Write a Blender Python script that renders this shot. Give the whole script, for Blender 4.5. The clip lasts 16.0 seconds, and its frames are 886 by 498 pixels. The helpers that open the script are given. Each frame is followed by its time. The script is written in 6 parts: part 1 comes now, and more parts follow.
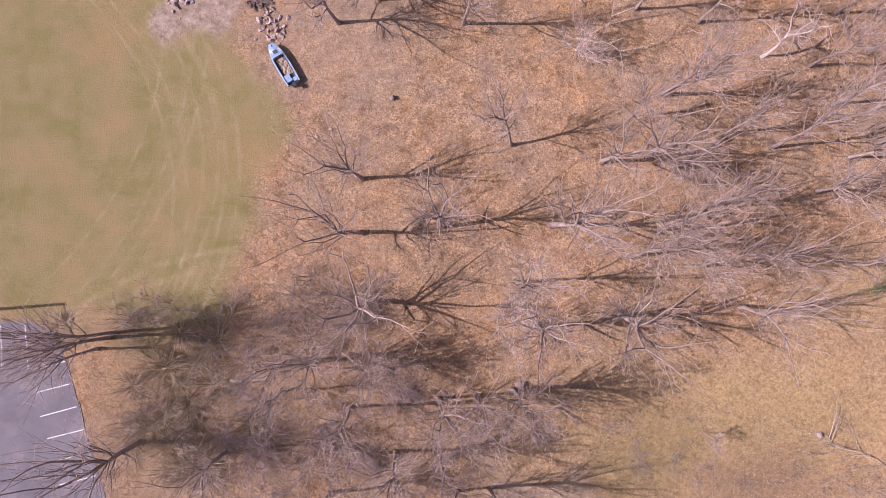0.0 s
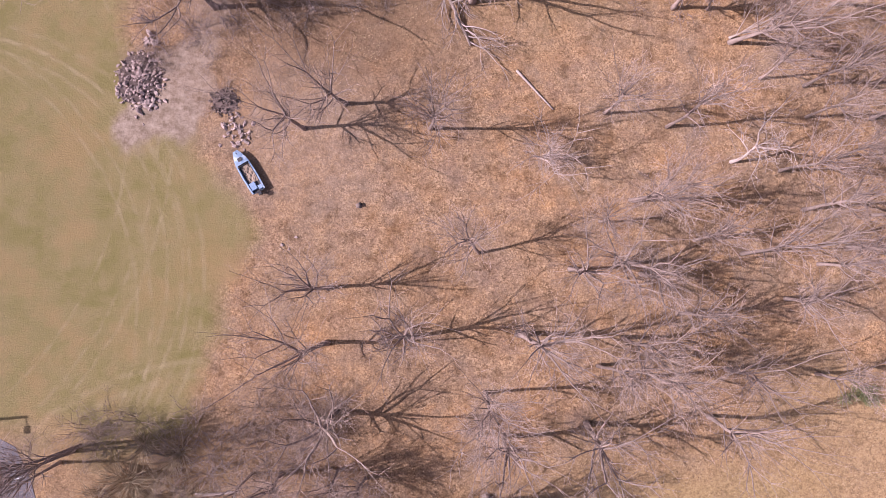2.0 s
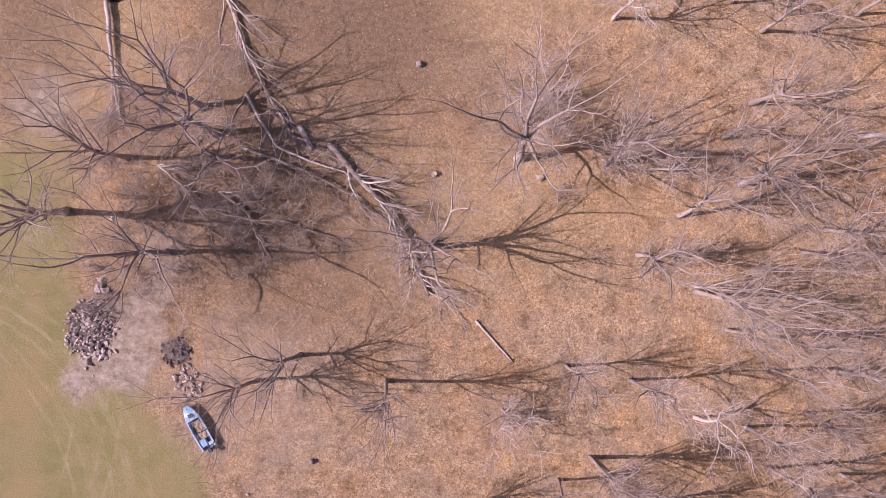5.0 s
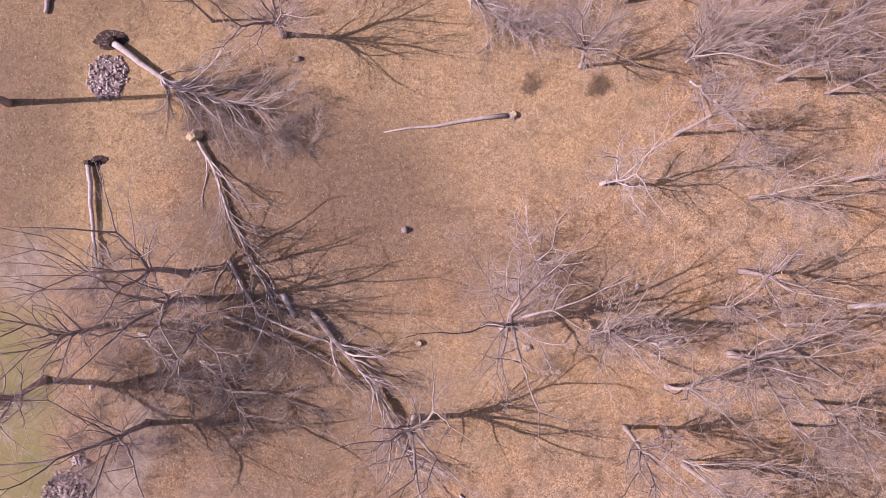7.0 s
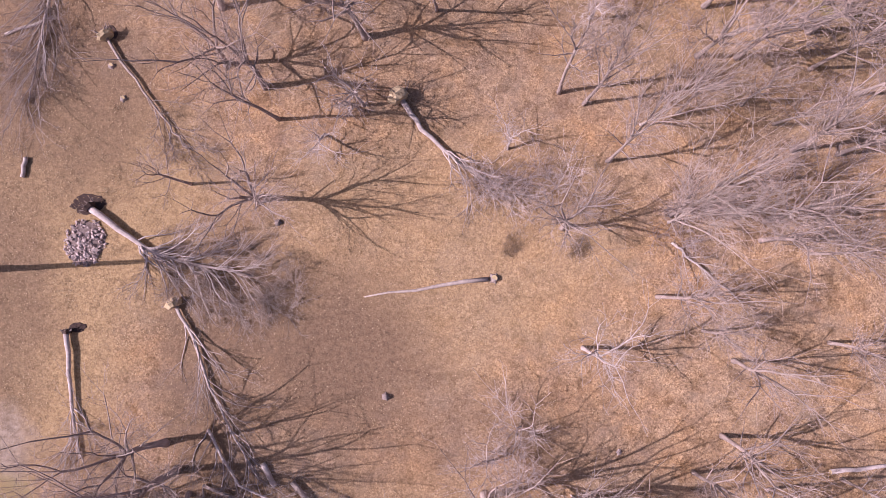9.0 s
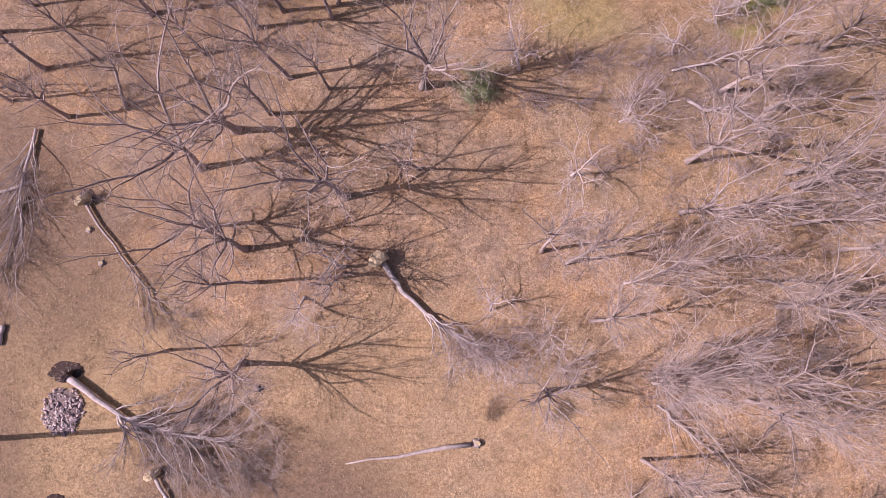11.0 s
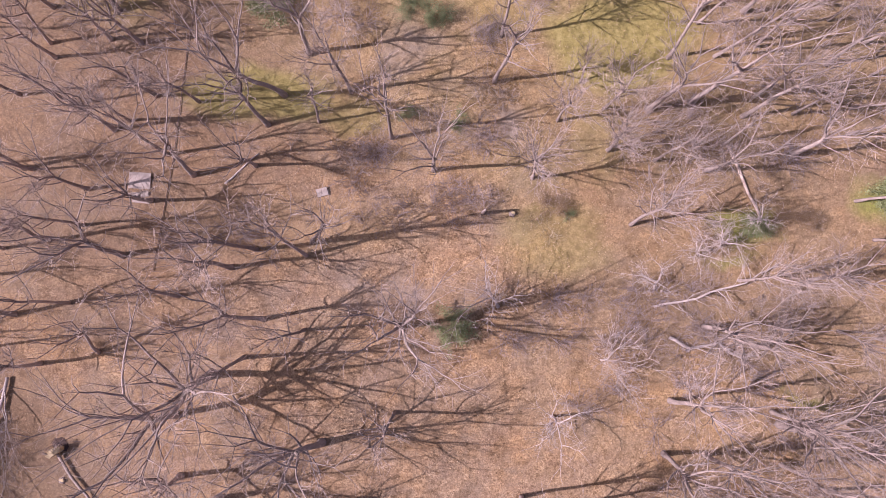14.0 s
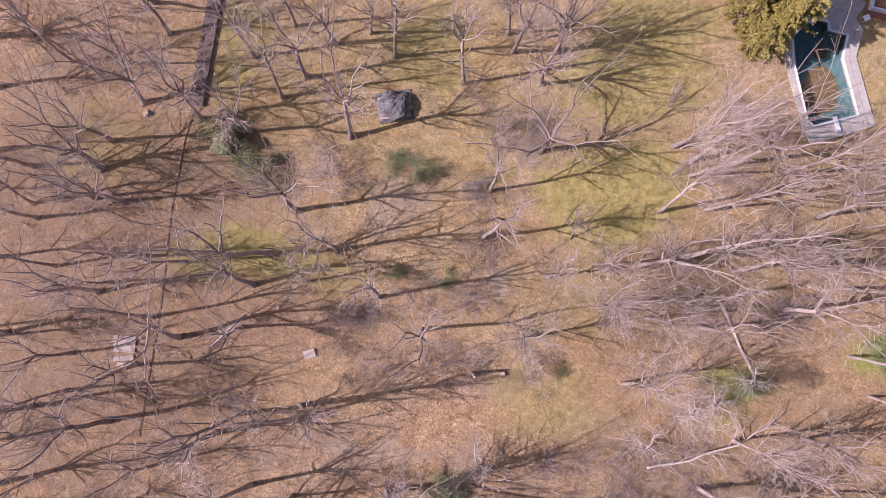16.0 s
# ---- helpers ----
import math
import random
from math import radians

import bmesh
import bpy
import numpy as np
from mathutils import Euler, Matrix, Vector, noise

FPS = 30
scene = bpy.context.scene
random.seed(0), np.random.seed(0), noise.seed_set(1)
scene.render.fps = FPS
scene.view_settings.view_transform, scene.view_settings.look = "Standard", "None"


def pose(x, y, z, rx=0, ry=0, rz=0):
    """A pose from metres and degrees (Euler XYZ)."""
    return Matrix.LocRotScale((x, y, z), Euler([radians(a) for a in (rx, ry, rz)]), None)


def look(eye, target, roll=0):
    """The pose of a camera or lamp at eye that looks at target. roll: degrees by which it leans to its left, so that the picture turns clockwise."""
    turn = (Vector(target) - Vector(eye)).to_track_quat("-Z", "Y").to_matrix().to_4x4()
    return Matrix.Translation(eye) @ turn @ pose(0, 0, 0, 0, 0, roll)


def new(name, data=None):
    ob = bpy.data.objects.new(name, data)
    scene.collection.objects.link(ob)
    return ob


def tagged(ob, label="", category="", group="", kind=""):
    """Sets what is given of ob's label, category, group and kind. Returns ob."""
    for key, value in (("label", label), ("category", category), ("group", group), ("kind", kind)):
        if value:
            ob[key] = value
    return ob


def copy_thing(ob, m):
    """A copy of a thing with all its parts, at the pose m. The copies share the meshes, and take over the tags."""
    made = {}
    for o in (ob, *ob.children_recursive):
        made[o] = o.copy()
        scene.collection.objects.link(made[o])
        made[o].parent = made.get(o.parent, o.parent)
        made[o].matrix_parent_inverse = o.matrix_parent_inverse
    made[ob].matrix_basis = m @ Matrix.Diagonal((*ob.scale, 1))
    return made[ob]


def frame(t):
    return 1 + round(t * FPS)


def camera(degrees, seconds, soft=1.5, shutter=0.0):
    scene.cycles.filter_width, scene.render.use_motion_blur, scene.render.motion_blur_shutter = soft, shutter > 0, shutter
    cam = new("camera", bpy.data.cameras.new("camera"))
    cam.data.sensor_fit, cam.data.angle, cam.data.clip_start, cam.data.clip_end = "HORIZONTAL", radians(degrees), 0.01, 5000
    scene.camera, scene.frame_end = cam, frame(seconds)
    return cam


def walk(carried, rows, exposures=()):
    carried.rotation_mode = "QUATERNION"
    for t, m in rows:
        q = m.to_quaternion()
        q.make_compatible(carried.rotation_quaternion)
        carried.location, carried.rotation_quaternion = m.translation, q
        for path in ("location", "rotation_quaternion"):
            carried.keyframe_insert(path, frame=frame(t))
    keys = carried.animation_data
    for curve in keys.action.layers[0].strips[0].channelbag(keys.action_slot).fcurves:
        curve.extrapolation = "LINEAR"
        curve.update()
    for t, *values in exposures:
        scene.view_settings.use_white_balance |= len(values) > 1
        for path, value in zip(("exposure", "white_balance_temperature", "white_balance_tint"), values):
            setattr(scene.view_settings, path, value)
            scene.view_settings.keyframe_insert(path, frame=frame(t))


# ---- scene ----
cam = camera(71.0, 16.0, 0.8)
# seconds, eye, turn in degrees
PATH = [
    (0.0, 0.00, 0.00, 73.30, 3.94, -0.79, -0.17),
    (0.5, 0.88, 2.47, 73.39, 3.75, -0.82, -0.02),
    (1.0, 1.61, 5.42, 73.51, 3.67, -0.97, -0.00),
    (1.5, 2.37, 8.95, 73.56, 3.74, -1.13, -0.00),
    (2.0, 3.59, 13.34, 73.65, 3.60, -1.08, -0.26),
    (2.5, 4.81, 17.79, 73.58, 3.52, -1.06, -0.41),
    (3.0, 5.86, 23.00, 73.74, 3.31, -1.15, -0.44),
    (3.5, 6.95, 28.61, 73.87, 2.93, -1.05, -0.28),
    (4.0, 7.87, 33.95, 73.80, 2.89, -0.82, -0.09),
    (6.5, 10.02, 58.45, 73.83, 3.73, -0.97, 0.89),
    (7.0, 10.48, 63.43, 73.97, 3.69, -0.98, 0.85),
    (7.5, 10.93, 68.58, 74.18, 3.58, -1.04, 0.81),
    (8.0, 11.32, 73.75, 74.40, 3.41, -1.14, 0.76),
    (8.5, 11.89, 78.87, 74.66, 3.25, -1.09, 0.78),
    (9.0, 12.31, 83.89, 74.84, 3.18, -1.12, 0.68),
    (11.5, 14.89, 107.77, 75.33, 3.73, -1.03, 0.10),
    (12.0, 15.33, 112.78, 75.47, 3.62, -1.05, -0.08),
    (12.5, 15.94, 117.71, 75.44, 3.57, -0.94, -0.20),
    (13.0, 16.61, 122.68, 75.42, 3.51, -0.77, -0.27),
    (13.5, 17.29, 127.94, 75.42, 3.24, -0.59, -0.27),
    (14.0, 17.74, 133.01, 75.54, 3.11, -0.56, -0.26),
    (14.5, 18.13, 137.74, 75.63, 3.18, -0.58, -0.35),
    (15.0, 18.60, 142.45, 75.70, 3.29, -0.50, -0.45),
    (15.5, 18.91, 147.37, 75.61, 3.26, -0.54, -0.60),
    (16.0, 19.12, 152.39, 75.61, 3.16, -0.63, -0.73),
]
EXPOSURES = ((0.0, 0.33, 5760, 37.5), (4.0, 0.33, 5740, 37.0), (8.0, 0.4, 5680, 38.0), (12.0, 0.43, 5650, 37.5), (14.0, 0.53, 5620, 36.0), (16.0, 0.54, 5600, 33.0))
walk(cam, [(t, pose(x, y, z, a, b, c)) for t, x, y, z, a, b, c in PATH], EXPOSURES)

# ---- daylight ----
SUN_UP, SUN_TURN = 39.0, 184.5          # elevation, and the side that the light comes from
world = bpy.data.worlds.new("sky")
scene.world = world
world.use_nodes = True
sky = world.node_tree.nodes.new("ShaderNodeTexSky")
sky.sky_type, sky.sun_disc = "NISHITA", False
sky.sun_elevation, sky.sun_rotation = radians(SUN_UP), radians(270 - (SUN_TURN - 180))
sky.air_density, sky.dust_density, sky.ozone_density = 1.0, 3.5, 0.6
back = world.node_tree.nodes["Background"]
back.inputs["Strength"].default_value = 0.08
world.node_tree.links.new(sky.outputs[0], back.inputs["Color"])
sun = new("sun", bpy.data.lights.new("sun", "SUN"))
sun.data.energy, sun.data.angle, sun.data.color = 5.0, radians(0.45), (1.0, 0.935, 0.84)
toward = Vector((math.cos(radians(SUN_TURN)) * math.cos(radians(SUN_UP)), math.sin(radians(SUN_TURN)) * math.cos(radians(SUN_UP)), math.sin(radians(SUN_UP))))
sun.matrix_world = look(toward * 100, (0, 0, 0))

# ---- materials ----
class Nodes:
    """A small helper to write node materials in a few lines."""

    def __init__(self, name, rough=0.9, metal=0.0):
        self.mat = bpy.data.materials.new(name)
        self.mat.use_nodes = True
        self.tree = self.mat.node_tree
        self.bsdf = self.tree.nodes["Principled BSDF"]
        self.bsdf.inputs["Roughness"].default_value = rough
        self.bsdf.inputs["Metallic"].default_value = metal
        self.bsdf.inputs["Specular IOR Level"].default_value = 0.25
        self.bsdf.inputs["Diffuse Roughness"].default_value = 0.23 if rough > 0.7 else 0.1
        self.place = self.tree.nodes.new("ShaderNodeTexCoord").outputs["Object"]

    def world_place(self):
        self.place = self.tree.nodes.new("ShaderNodeNewGeometry").outputs["Position"]
        return self

    def link(self, a, b):
        self.tree.links.new(a, b)

    def noise(self, scale, detail=4.0, rough=0.6, stretch=None):
        n = self.tree.nodes.new("ShaderNodeTexNoise")
        n.inputs["Scale"].default_value, n.inputs["Detail"].default_value, n.inputs["Roughness"].default_value = scale, detail, rough
        if stretch:
            m = self.tree.nodes.new("ShaderNodeMapping")
            m.inputs["Scale"].default_value = stretch
            self.link(self.place, m.inputs["Vector"])
            self.link(m.outputs[0], n.inputs["Vector"])
        else:
            self.link(self.place, n.inputs["Vector"])
        return n.outputs["Fac"]

    def cells(self, scale, out="Color", feature="F1"):
        n = self.tree.nodes.new("ShaderNodeTexVoronoi")
        n.feature = feature
        n.inputs["Scale"].default_value = scale
        self.link(self.place, n.inputs["Vector"])
        return n.outputs[out]

    def ramp(self, fac, stops):
        n = self.tree.nodes.new("ShaderNodeValToRGB")
        while len(n.color_ramp.elements) < len(stops):
            n.color_ramp.elements.new(0.5)
        for e, (at, colour) in zip(n.color_ramp.elements, stops):
            e.position = at
            e.color = (*colour, 1) if isinstance(colour, tuple) else (colour, colour, colour, 1)
        self.link(fac, n.inputs["Fac"])
        return n.outputs["Color"]

    def mix(self, fac, a, b, mode="MIX"):
        n = self.tree.nodes.new("ShaderNodeMix")
        n.data_type, n.blend_type = "RGBA", mode
        for socket, value in ((n.inputs[0], fac), (n.inputs[6], a), (n.inputs[7], b)):
            if isinstance(value, (int, float)):
                socket.default_value = value
            elif isinstance(value, tuple):
                socket.default_value = (*value, 1)
            else:
                self.link(value, socket)
        return n.outputs[2]

    def sums(self, op, a, b):
        n = self.tree.nodes.new("ShaderNodeMath")
        n.operation, n.use_clamp = op, True
        for socket, value in zip(n.inputs, (a, b)):
            if isinstance(value, (int, float)):
                socket.default_value = value
            else:
                self.link(value, socket)
        return n.outputs[0]

    def free(self, op, a, b):
        """A sum that may leave 0 to 1."""
        out = self.sums(op, a, b)
        out.node.use_clamp = False
        return out

    def attribute(self, name):
        n = self.tree.nodes.new("ShaderNodeAttribute")
        n.attribute_name = name
        s = self.tree.nodes.new("ShaderNodeSeparateColor")
        self.link(n.outputs["Color"], s.inputs[0])
        return s.outputs

    def by_object(self):
        return self.tree.nodes.new("ShaderNodeObjectInfo").outputs["Random"]

    def by_island(self):
        return self.tree.nodes.new("ShaderNodeNewGeometry").outputs["Random Per Island"]

    def colour(self, socket):
        self.link(socket, self.bsdf.inputs["Base Color"])
        return self

    def bump(self, height, strength=0.4, distance=0.05):
        n = self.tree.nodes.new("ShaderNodeBump")
        n.inputs["Strength"].default_value, n.inputs["Distance"].default_value = strength, distance
        self.link(height, n.inputs["Height"])
        self.link(n.outputs[0], self.bsdf.inputs["Normal"])
        return self


def surface(name, dark, light, scale=6.0, rough=0.85, metal=0.0, fine=40.0, bump=0.3, vary=0.25, spots=None, stretch=None):
    """Two colours mixed by a coarse and a fine noise, with some change from object to object."""
    n = Nodes(name, rough, metal)
    big, small = n.noise(scale, 5.0, 0.65, stretch), n.noise(fine, 3.0)
    col = n.ramp(n.sums("ADD", n.sums("MULTIPLY", big, 0.65), n.sums("MULTIPLY", small, 0.35)), ((0.32, dark), (0.68, light)))
    if spots:
        col = n.mix(n.ramp(n.noise(scale * 0.6), ((0.55, 0.0), (0.68, 1.0))), col, spots)
    tone = n.ramp(n.by_object(), ((0.0, 1.0 - vary), (1.0, 1.0)))
    n.colour(n.mix(1.0, col, tone, "MULTIPLY"))
    n.bump(small, bump, 0.03)
    return n.mat


WHEELS = ((-55, 14, 30.6, 0.2), (-55, 14, 32.4, 0.2), (-55, 15, 28.2, 0.16), (-55, 15, 29.8, 0.16), (-66, 10, 35.6, 0.16), (-66, 10, 37.4, 0.16), (-75, 32, 46.6, 0.16), (-75, 32, 48.4, 0.16), (-75, 32, 43.0, 0.14), (-20, -30, 34.0, 0.3), (-20, -30, 35.8, 0.3))


def ground_material():
    n = Nodes("leaf_litter_and_grass", 0.95).world_place()
    a, b = n.attribute("zone_a"), n.attribute("zone_b")
    broad, middle, fine = n.noise(0.09, 5.0, 0.6), n.noise(0.55, 5.0, 0.65), n.noise(5.0, 5.0, 0.6)
    leaf = n.cells(6.5)
    pick = n.tree.nodes.new("ShaderNodeSeparateColor")
    n.link(leaf, pick.inputs[0])
    leaves = n.ramp(n.sums("ADD", n.sums("MULTIPLY", pick.outputs[0], 0.55), n.sums("MULTIPLY", fine, 0.45)), ((0.2, LITTER[0]), (0.38, LITTER[1]), (0.52, LITTER[2]), (0.66, LITTER[3]), (0.85, LITTER[4])))
    soil = n.ramp(fine, ((0.36, (0.19, 0.122, 0.072)), (0.64, (0.37, 0.245, 0.152))))
    litter = n.mix(n.ramp(middle, ((0.38, 0.1), (0.6, 0.95))), soil, leaves)
    litter = n.mix(n.ramp(broad, ((0.42, 0.0), (0.6, 0.8))), litter, n.mix(1.0, litter, (1.07, 0.98, 0.85), "MULTIPLY"))
    dusty = n.noise(0.16, 6.0, 0.7)
    litter = n.mix(n.ramp(dusty, ((0.5, 0.0), (0.64, 0.6))), litter, n.ramp(fine, ((0.3, (0.18, 0.127, 0.085)), (0.7, (0.39, 0.287, 0.195)))))
    mottle = n.noise(0.42, 8.0, 0.72)
    litter = n.mix(n.ramp(mottle, ((0.36, 0.9), (0.5, 0.0))), litter, n.mix(1.0, litter, (0.56, 0.52, 0.46), "MULTIPLY"))
    litter = n.mix(n.ramp(mottle, ((0.54, 0.0), (0.68, 0.6))), litter, n.mix(1.0, litter, (1.22, 1.16, 1.02), "MULTIPLY"))
    clump = n.noise(1.9, 6.0, 0.75)
    litter = n.mix(n.ramp(clump, ((0.36, 0.8), (0.5, 0.0))), litter, n.mix(1.0, litter, (0.62, 0.57, 0.52), "MULTIPLY"))
    litter = n.mix(n.ramp(clump, ((0.54, 0.0), (0.66, 0.7))), litter, n.mix(1.0, litter, (1.36, 1.33, 1.25), "MULTIPLY"))
    # drifts of orange leaves between greyer, trodden places
    drift = n.noise(0.23, 5.0, 0.6)
    litter = n.mix(n.ramp(drift, ((0.5, 0.0), (0.62, 0.9))), litter, n.mix(1.0, litter, (1.04, 0.99, 0.91), "MULTIPLY"))
    litter = n.mix(n.ramp(drift, ((0.36, 0.9), (0.48, 0.0))), litter, n.mix(1.0, litter, (0.9, 0.9, 0.97), "MULTIPLY"))
    # the meadow's dry gold
    straw = n.ramp(n.noise(2.2, 8.0, 0.85), ((0.36, (0.15, 0.097, 0.05)), (0.5, (0.40, 0.258, 0.112)), (0.64, (0.60, 0.415, 0.205))))
    straw = n.mix(n.ramp(n.noise(0.7, 7.0, 0.75), ((0.4, 0.85), (0.52, 0.0))), straw, n.mix(1.0, straw, (0.58, 0.55, 0.52), "MULTIPLY"))
    col = n.mix(a[1], litter, n.mix(0.3, straw, leaves))
    # trodden brown earth and dead grass
    brown = n.ramp(n.noise(1.6, 8.0, 0.8), ((0.38, (0.078, 0.046, 0.028)), (0.62, (0.215, 0.13, 0.074))))
    col = n.mix(n.sums("MULTIPLY", a[2], 0.95), col, n.mix(0.2, brown, leaves))
    # mown grass, part green, part winter tan, with darker weeds
    blade = n.noise(7.0, 6.0, 0.85)
    green = n.ramp(blade, ((0.36, (0.11, 0.092, 0.028)), (0.64, (0.345, 0.278, 0.105))))
    tan = n.ramp(blade, ((0.36, (0.14, 0.108, 0.045)), (0.64, (0.40, 0.315, 0.145))))
    patch = n.sums("ADD", n.sums("MULTIPLY", n.noise(0.22, 6.0, 0.7), 0.6), n.sums("MULTIPLY", middle, 0.4))
    grass = n.mix(n.ramp(patch, ((0.40, 0.1), (0.60, 0.9))), green, tan)
    weeds = n.ramp(n.noise(2.3, 6.0, 0.8), ((0.56, 0.0), (0.64, 0.7)))
    grass = n.mix(n.sums("MULTIPLY", weeds, n.ramp(n.noise(0.2, 3.0), ((0.48, 0.0), (0.6, 1.0)))), grass, (0.115, 0.10, 0.04))
    speck = n.noise(3.4, 7.0, 0.85)
    grass = n.mix(n.ramp(speck, ((0.35, 0.75), (0.45, 0.0))), grass, n.mix(1.0, grass, (0.5, 0.53, 0.5), "MULTIPLY"))
    grass = n.mix(n.ramp(speck, ((0.56, 0.0), (0.66, 0.6))), grass, n.mix(1.0, grass, (1.42, 1.38, 1.36), "MULTIPLY"))
    bald = n.noise(0.11, 6.0, 0.7)
    grass = n.mix(n.ramp(bald, ((0.5, 0.0), (0.62, 0.65))), grass, n.mix(1.0, tan, (1.14, 0.98, 0.92), "MULTIPLY"))
    grass = n.mix(n.ramp(bald, ((0.36, 0.8), (0.47, 0.0))), grass, n.mix(1.0, green, (0.84, 0.88, 0.75), "MULTIPLY"))
    # curved wheel marks
    worn = n.ramp(n.noise(0.5, 5.0), ((0.38, 0.0), (0.62, 0.27)))
    wobble = n.noise(0.3, 4.0)
    for cx, cy, r, wide in WHEELS:
        away = n.tree.nodes.new("ShaderNodeVectorMath")
        away.operation = "DISTANCE"
        away.inputs[1].default_value = (cx, cy, 0)
        n.link(n.place, away.inputs[0])
        off = n.free("ABSOLUTE", n.free("ADD", n.free("SUBTRACT", away.outputs["Value"], r), wobble), 0.0)
        mark = n.ramp(off, ((wide * 0.4, 1.0), (wide * 1.9, 0.0)))
        grass = n.mix(n.sums("MULTIPLY", mark, worn), grass, (0.44, 0.34, 0.205))
    col = n.mix(a[0], col, grass)
    # mossy turf in the wood
    turf = n.ramp(n.noise(1.1, 6.0, 0.7), ((0.34, (0.175, 0.135, 0.04)), (0.5, (0.275, 0.216, 0.066)), (0.66, (0.38, 0.30, 0.108))))
    col = n.mix(b[1], col, turf)
    # pale gravelly dirt
    dirt = n.ramp(n.noise(0.9, 9.0, 0.8), ((0.38, (0.22, 0.155, 0.105)), (0.62, (0.47, 0.365, 0.275))))
    dirt = n.mix(n.ramp(n.noise(0.6, 6.0, 0.75), ((0.4, 0.75), (0.54, 0.0))), dirt, n.mix(1.0, dirt, (0.72, 0.68, 0.62), "MULTIPLY"))
    col = n.mix(b[0], col, dirt)
    # bright green moss and seedlings
    moss = n.ramp(n.noise(2.5, 6.0, 0.8), ((0.35, (0.10, 0.11, 0.02)), (0.7, (0.30, 0.33, 0.05))))
    col = n.mix(b[2], col, moss)
    n.colour(col)
    high = n.sums("ADD", n.sums("MULTIPLY", fine, 0.5), n.sums("MULTIPLY", pick.outputs[1], 0.5))
    n.bump(high, 0.5, 0.1)
    return n.mat


LITTER = ((0.19, 0.117, 0.066), (0.29, 0.186, 0.104), (0.385, 0.252, 0.142), (0.465, 0.315, 0.183), (0.57, 0.405, 0.25))
M_GROUND = ground_material()
M_BARK = surface("grey_brown_bark", (0.22, 0.157, 0.13), (0.52, 0.41, 0.345), 2.2, 0.95, fine=22, bump=0.6, vary=0.35, stretch=(1, 1, 0.25))
M_PALEBARK = surface("pale_tan_bark", (0.32, 0.245, 0.2), (0.62, 0.5, 0.425), 2.2, 0.95, fine=22, bump=0.5, vary=0.25, stretch=(1, 1, 0.25))
M_PALE = surface("pale_bare_wood", (0.36, 0.275, 0.235), (0.70, 0.58, 0.51), 2.5, 0.9, fine=20, bump=0.4, vary=0.25, stretch=(1, 1, 0.3))
M_TWIG = surface("twig_bark", (0.46, 0.33, 0.26), (0.76, 0.58, 0.465), 1.5, 0.95, vary=0.3)
M_DARKTWIG = surface("dark_brush_bark", (0.29, 0.21, 0.16), (0.57, 0.445, 0.355), 1.5, 0.95, vary=0.3)
M_VINETWIG = surface("mauve_grey_twigs", (0.26, 0.195, 0.178), (0.48, 0.38, 0.35), 1.5, 0.95, vary=0.3)
M_STRAW = surface("dry_grass_stems", (0.36, 0.265, 0.15), (0.68, 0.54, 0.36), 2.0, 0.95)
M_CUT = surface("fresh_cut_wood", (0.47, 0.33, 0.16), (0.70, 0.53, 0.30), 5.0, 0.85)
M_SOIL = surface("dark_bare_soil", (0.05, 0.03, 0.024), (0.115, 0.072, 0.056), 3.0, 1.0, bump=0.8)
M_PALESOIL = surface("yellowish_clay_soil", (0.42, 0.30, 0.16), (0.74, 0.56, 0.34), 3.0, 1.0, bump=0.8)
M_STONE = surface("rough_grey_stone", (0.36, 0.255, 0.217), (0.80, 0.63, 0.555), 3.0, 0.9, vary=0.5, bump=0.5)
M_DARKSTONE = surface("dark_rubble_stone", (0.13, 0.088, 0.072), (0.33, 0.24, 0.205), 3.0, 0.95, vary=0.5, bump=0.6)
M_SLAB = surface("weathered_concrete", (0.34, 0.262, 0.215), (0.56, 0.45, 0.375), 2.0, 0.9)
M_BLUE = surface("faded_blue_boat_paint", (0.20, 0.29, 0.42), (0.33, 0.44, 0.58), 1.5, 0.5, vary=0.05, bump=0.1, spots=(0.56, 0.62, 0.68))
M_INNER = surface("dark_boat_inside", (0.06, 0.055, 0.055), (0.17, 0.15, 0.14), 3.0, 0.8)
M_TARP = surface("tan_canvas_with_leaves", (0.36, 0.26, 0.18), (0.60, 0.46, 0.34), 2.5, 0.95, bump=0.6)
M_DARKMETAL = surface("dark_motor_casing", (0.03, 0.03, 0.035), (0.09, 0.085, 0.085), 4.0, 0.45, metal=0.3)
M_ASPHALT = surface("worn_asphalt", (0.155, 0.135, 0.14), (0.235, 0.21, 0.215), 0.25, 0.92, fine=30.0, bump=0.25, vary=0.0, spots=(0.26, 0.225, 0.22))
M_PAINT = surface("white_line_paint", (0.60, 0.57, 0.56), (0.84, 0.82, 0.80), 3.0, 0.7, vary=0.05)
M_STEEL = surface("galvanised_lamp_post", (0.10, 0.085, 0.08), (0.2, 0.18, 0.17), 2.0, 0.5, metal=0.5)
M_RUST = surface("rusty_pipe", (0.15, 0.095, 0.075), (0.32, 0.215, 0.165), 2.0, 0.9)
M_LEAFGREEN = surface("evergreen_leaves", (0.125, 0.14, 0.055), (0.33, 0.345, 0.155), 1.2, 0.7, vary=0.3)
M_LEAFGOLD = surface("yellowing_conifer_sprays", (0.125, 0.105, 0.022), (0.42, 0.32, 0.08), 0.5, 0.8, vary=0.2)
M_LEAFBROWN = surface("dry_brown_leaves", (0.17, 0.10, 0.05), (0.42, 0.28, 0.15), 1.2, 0.9, vary=0.3)
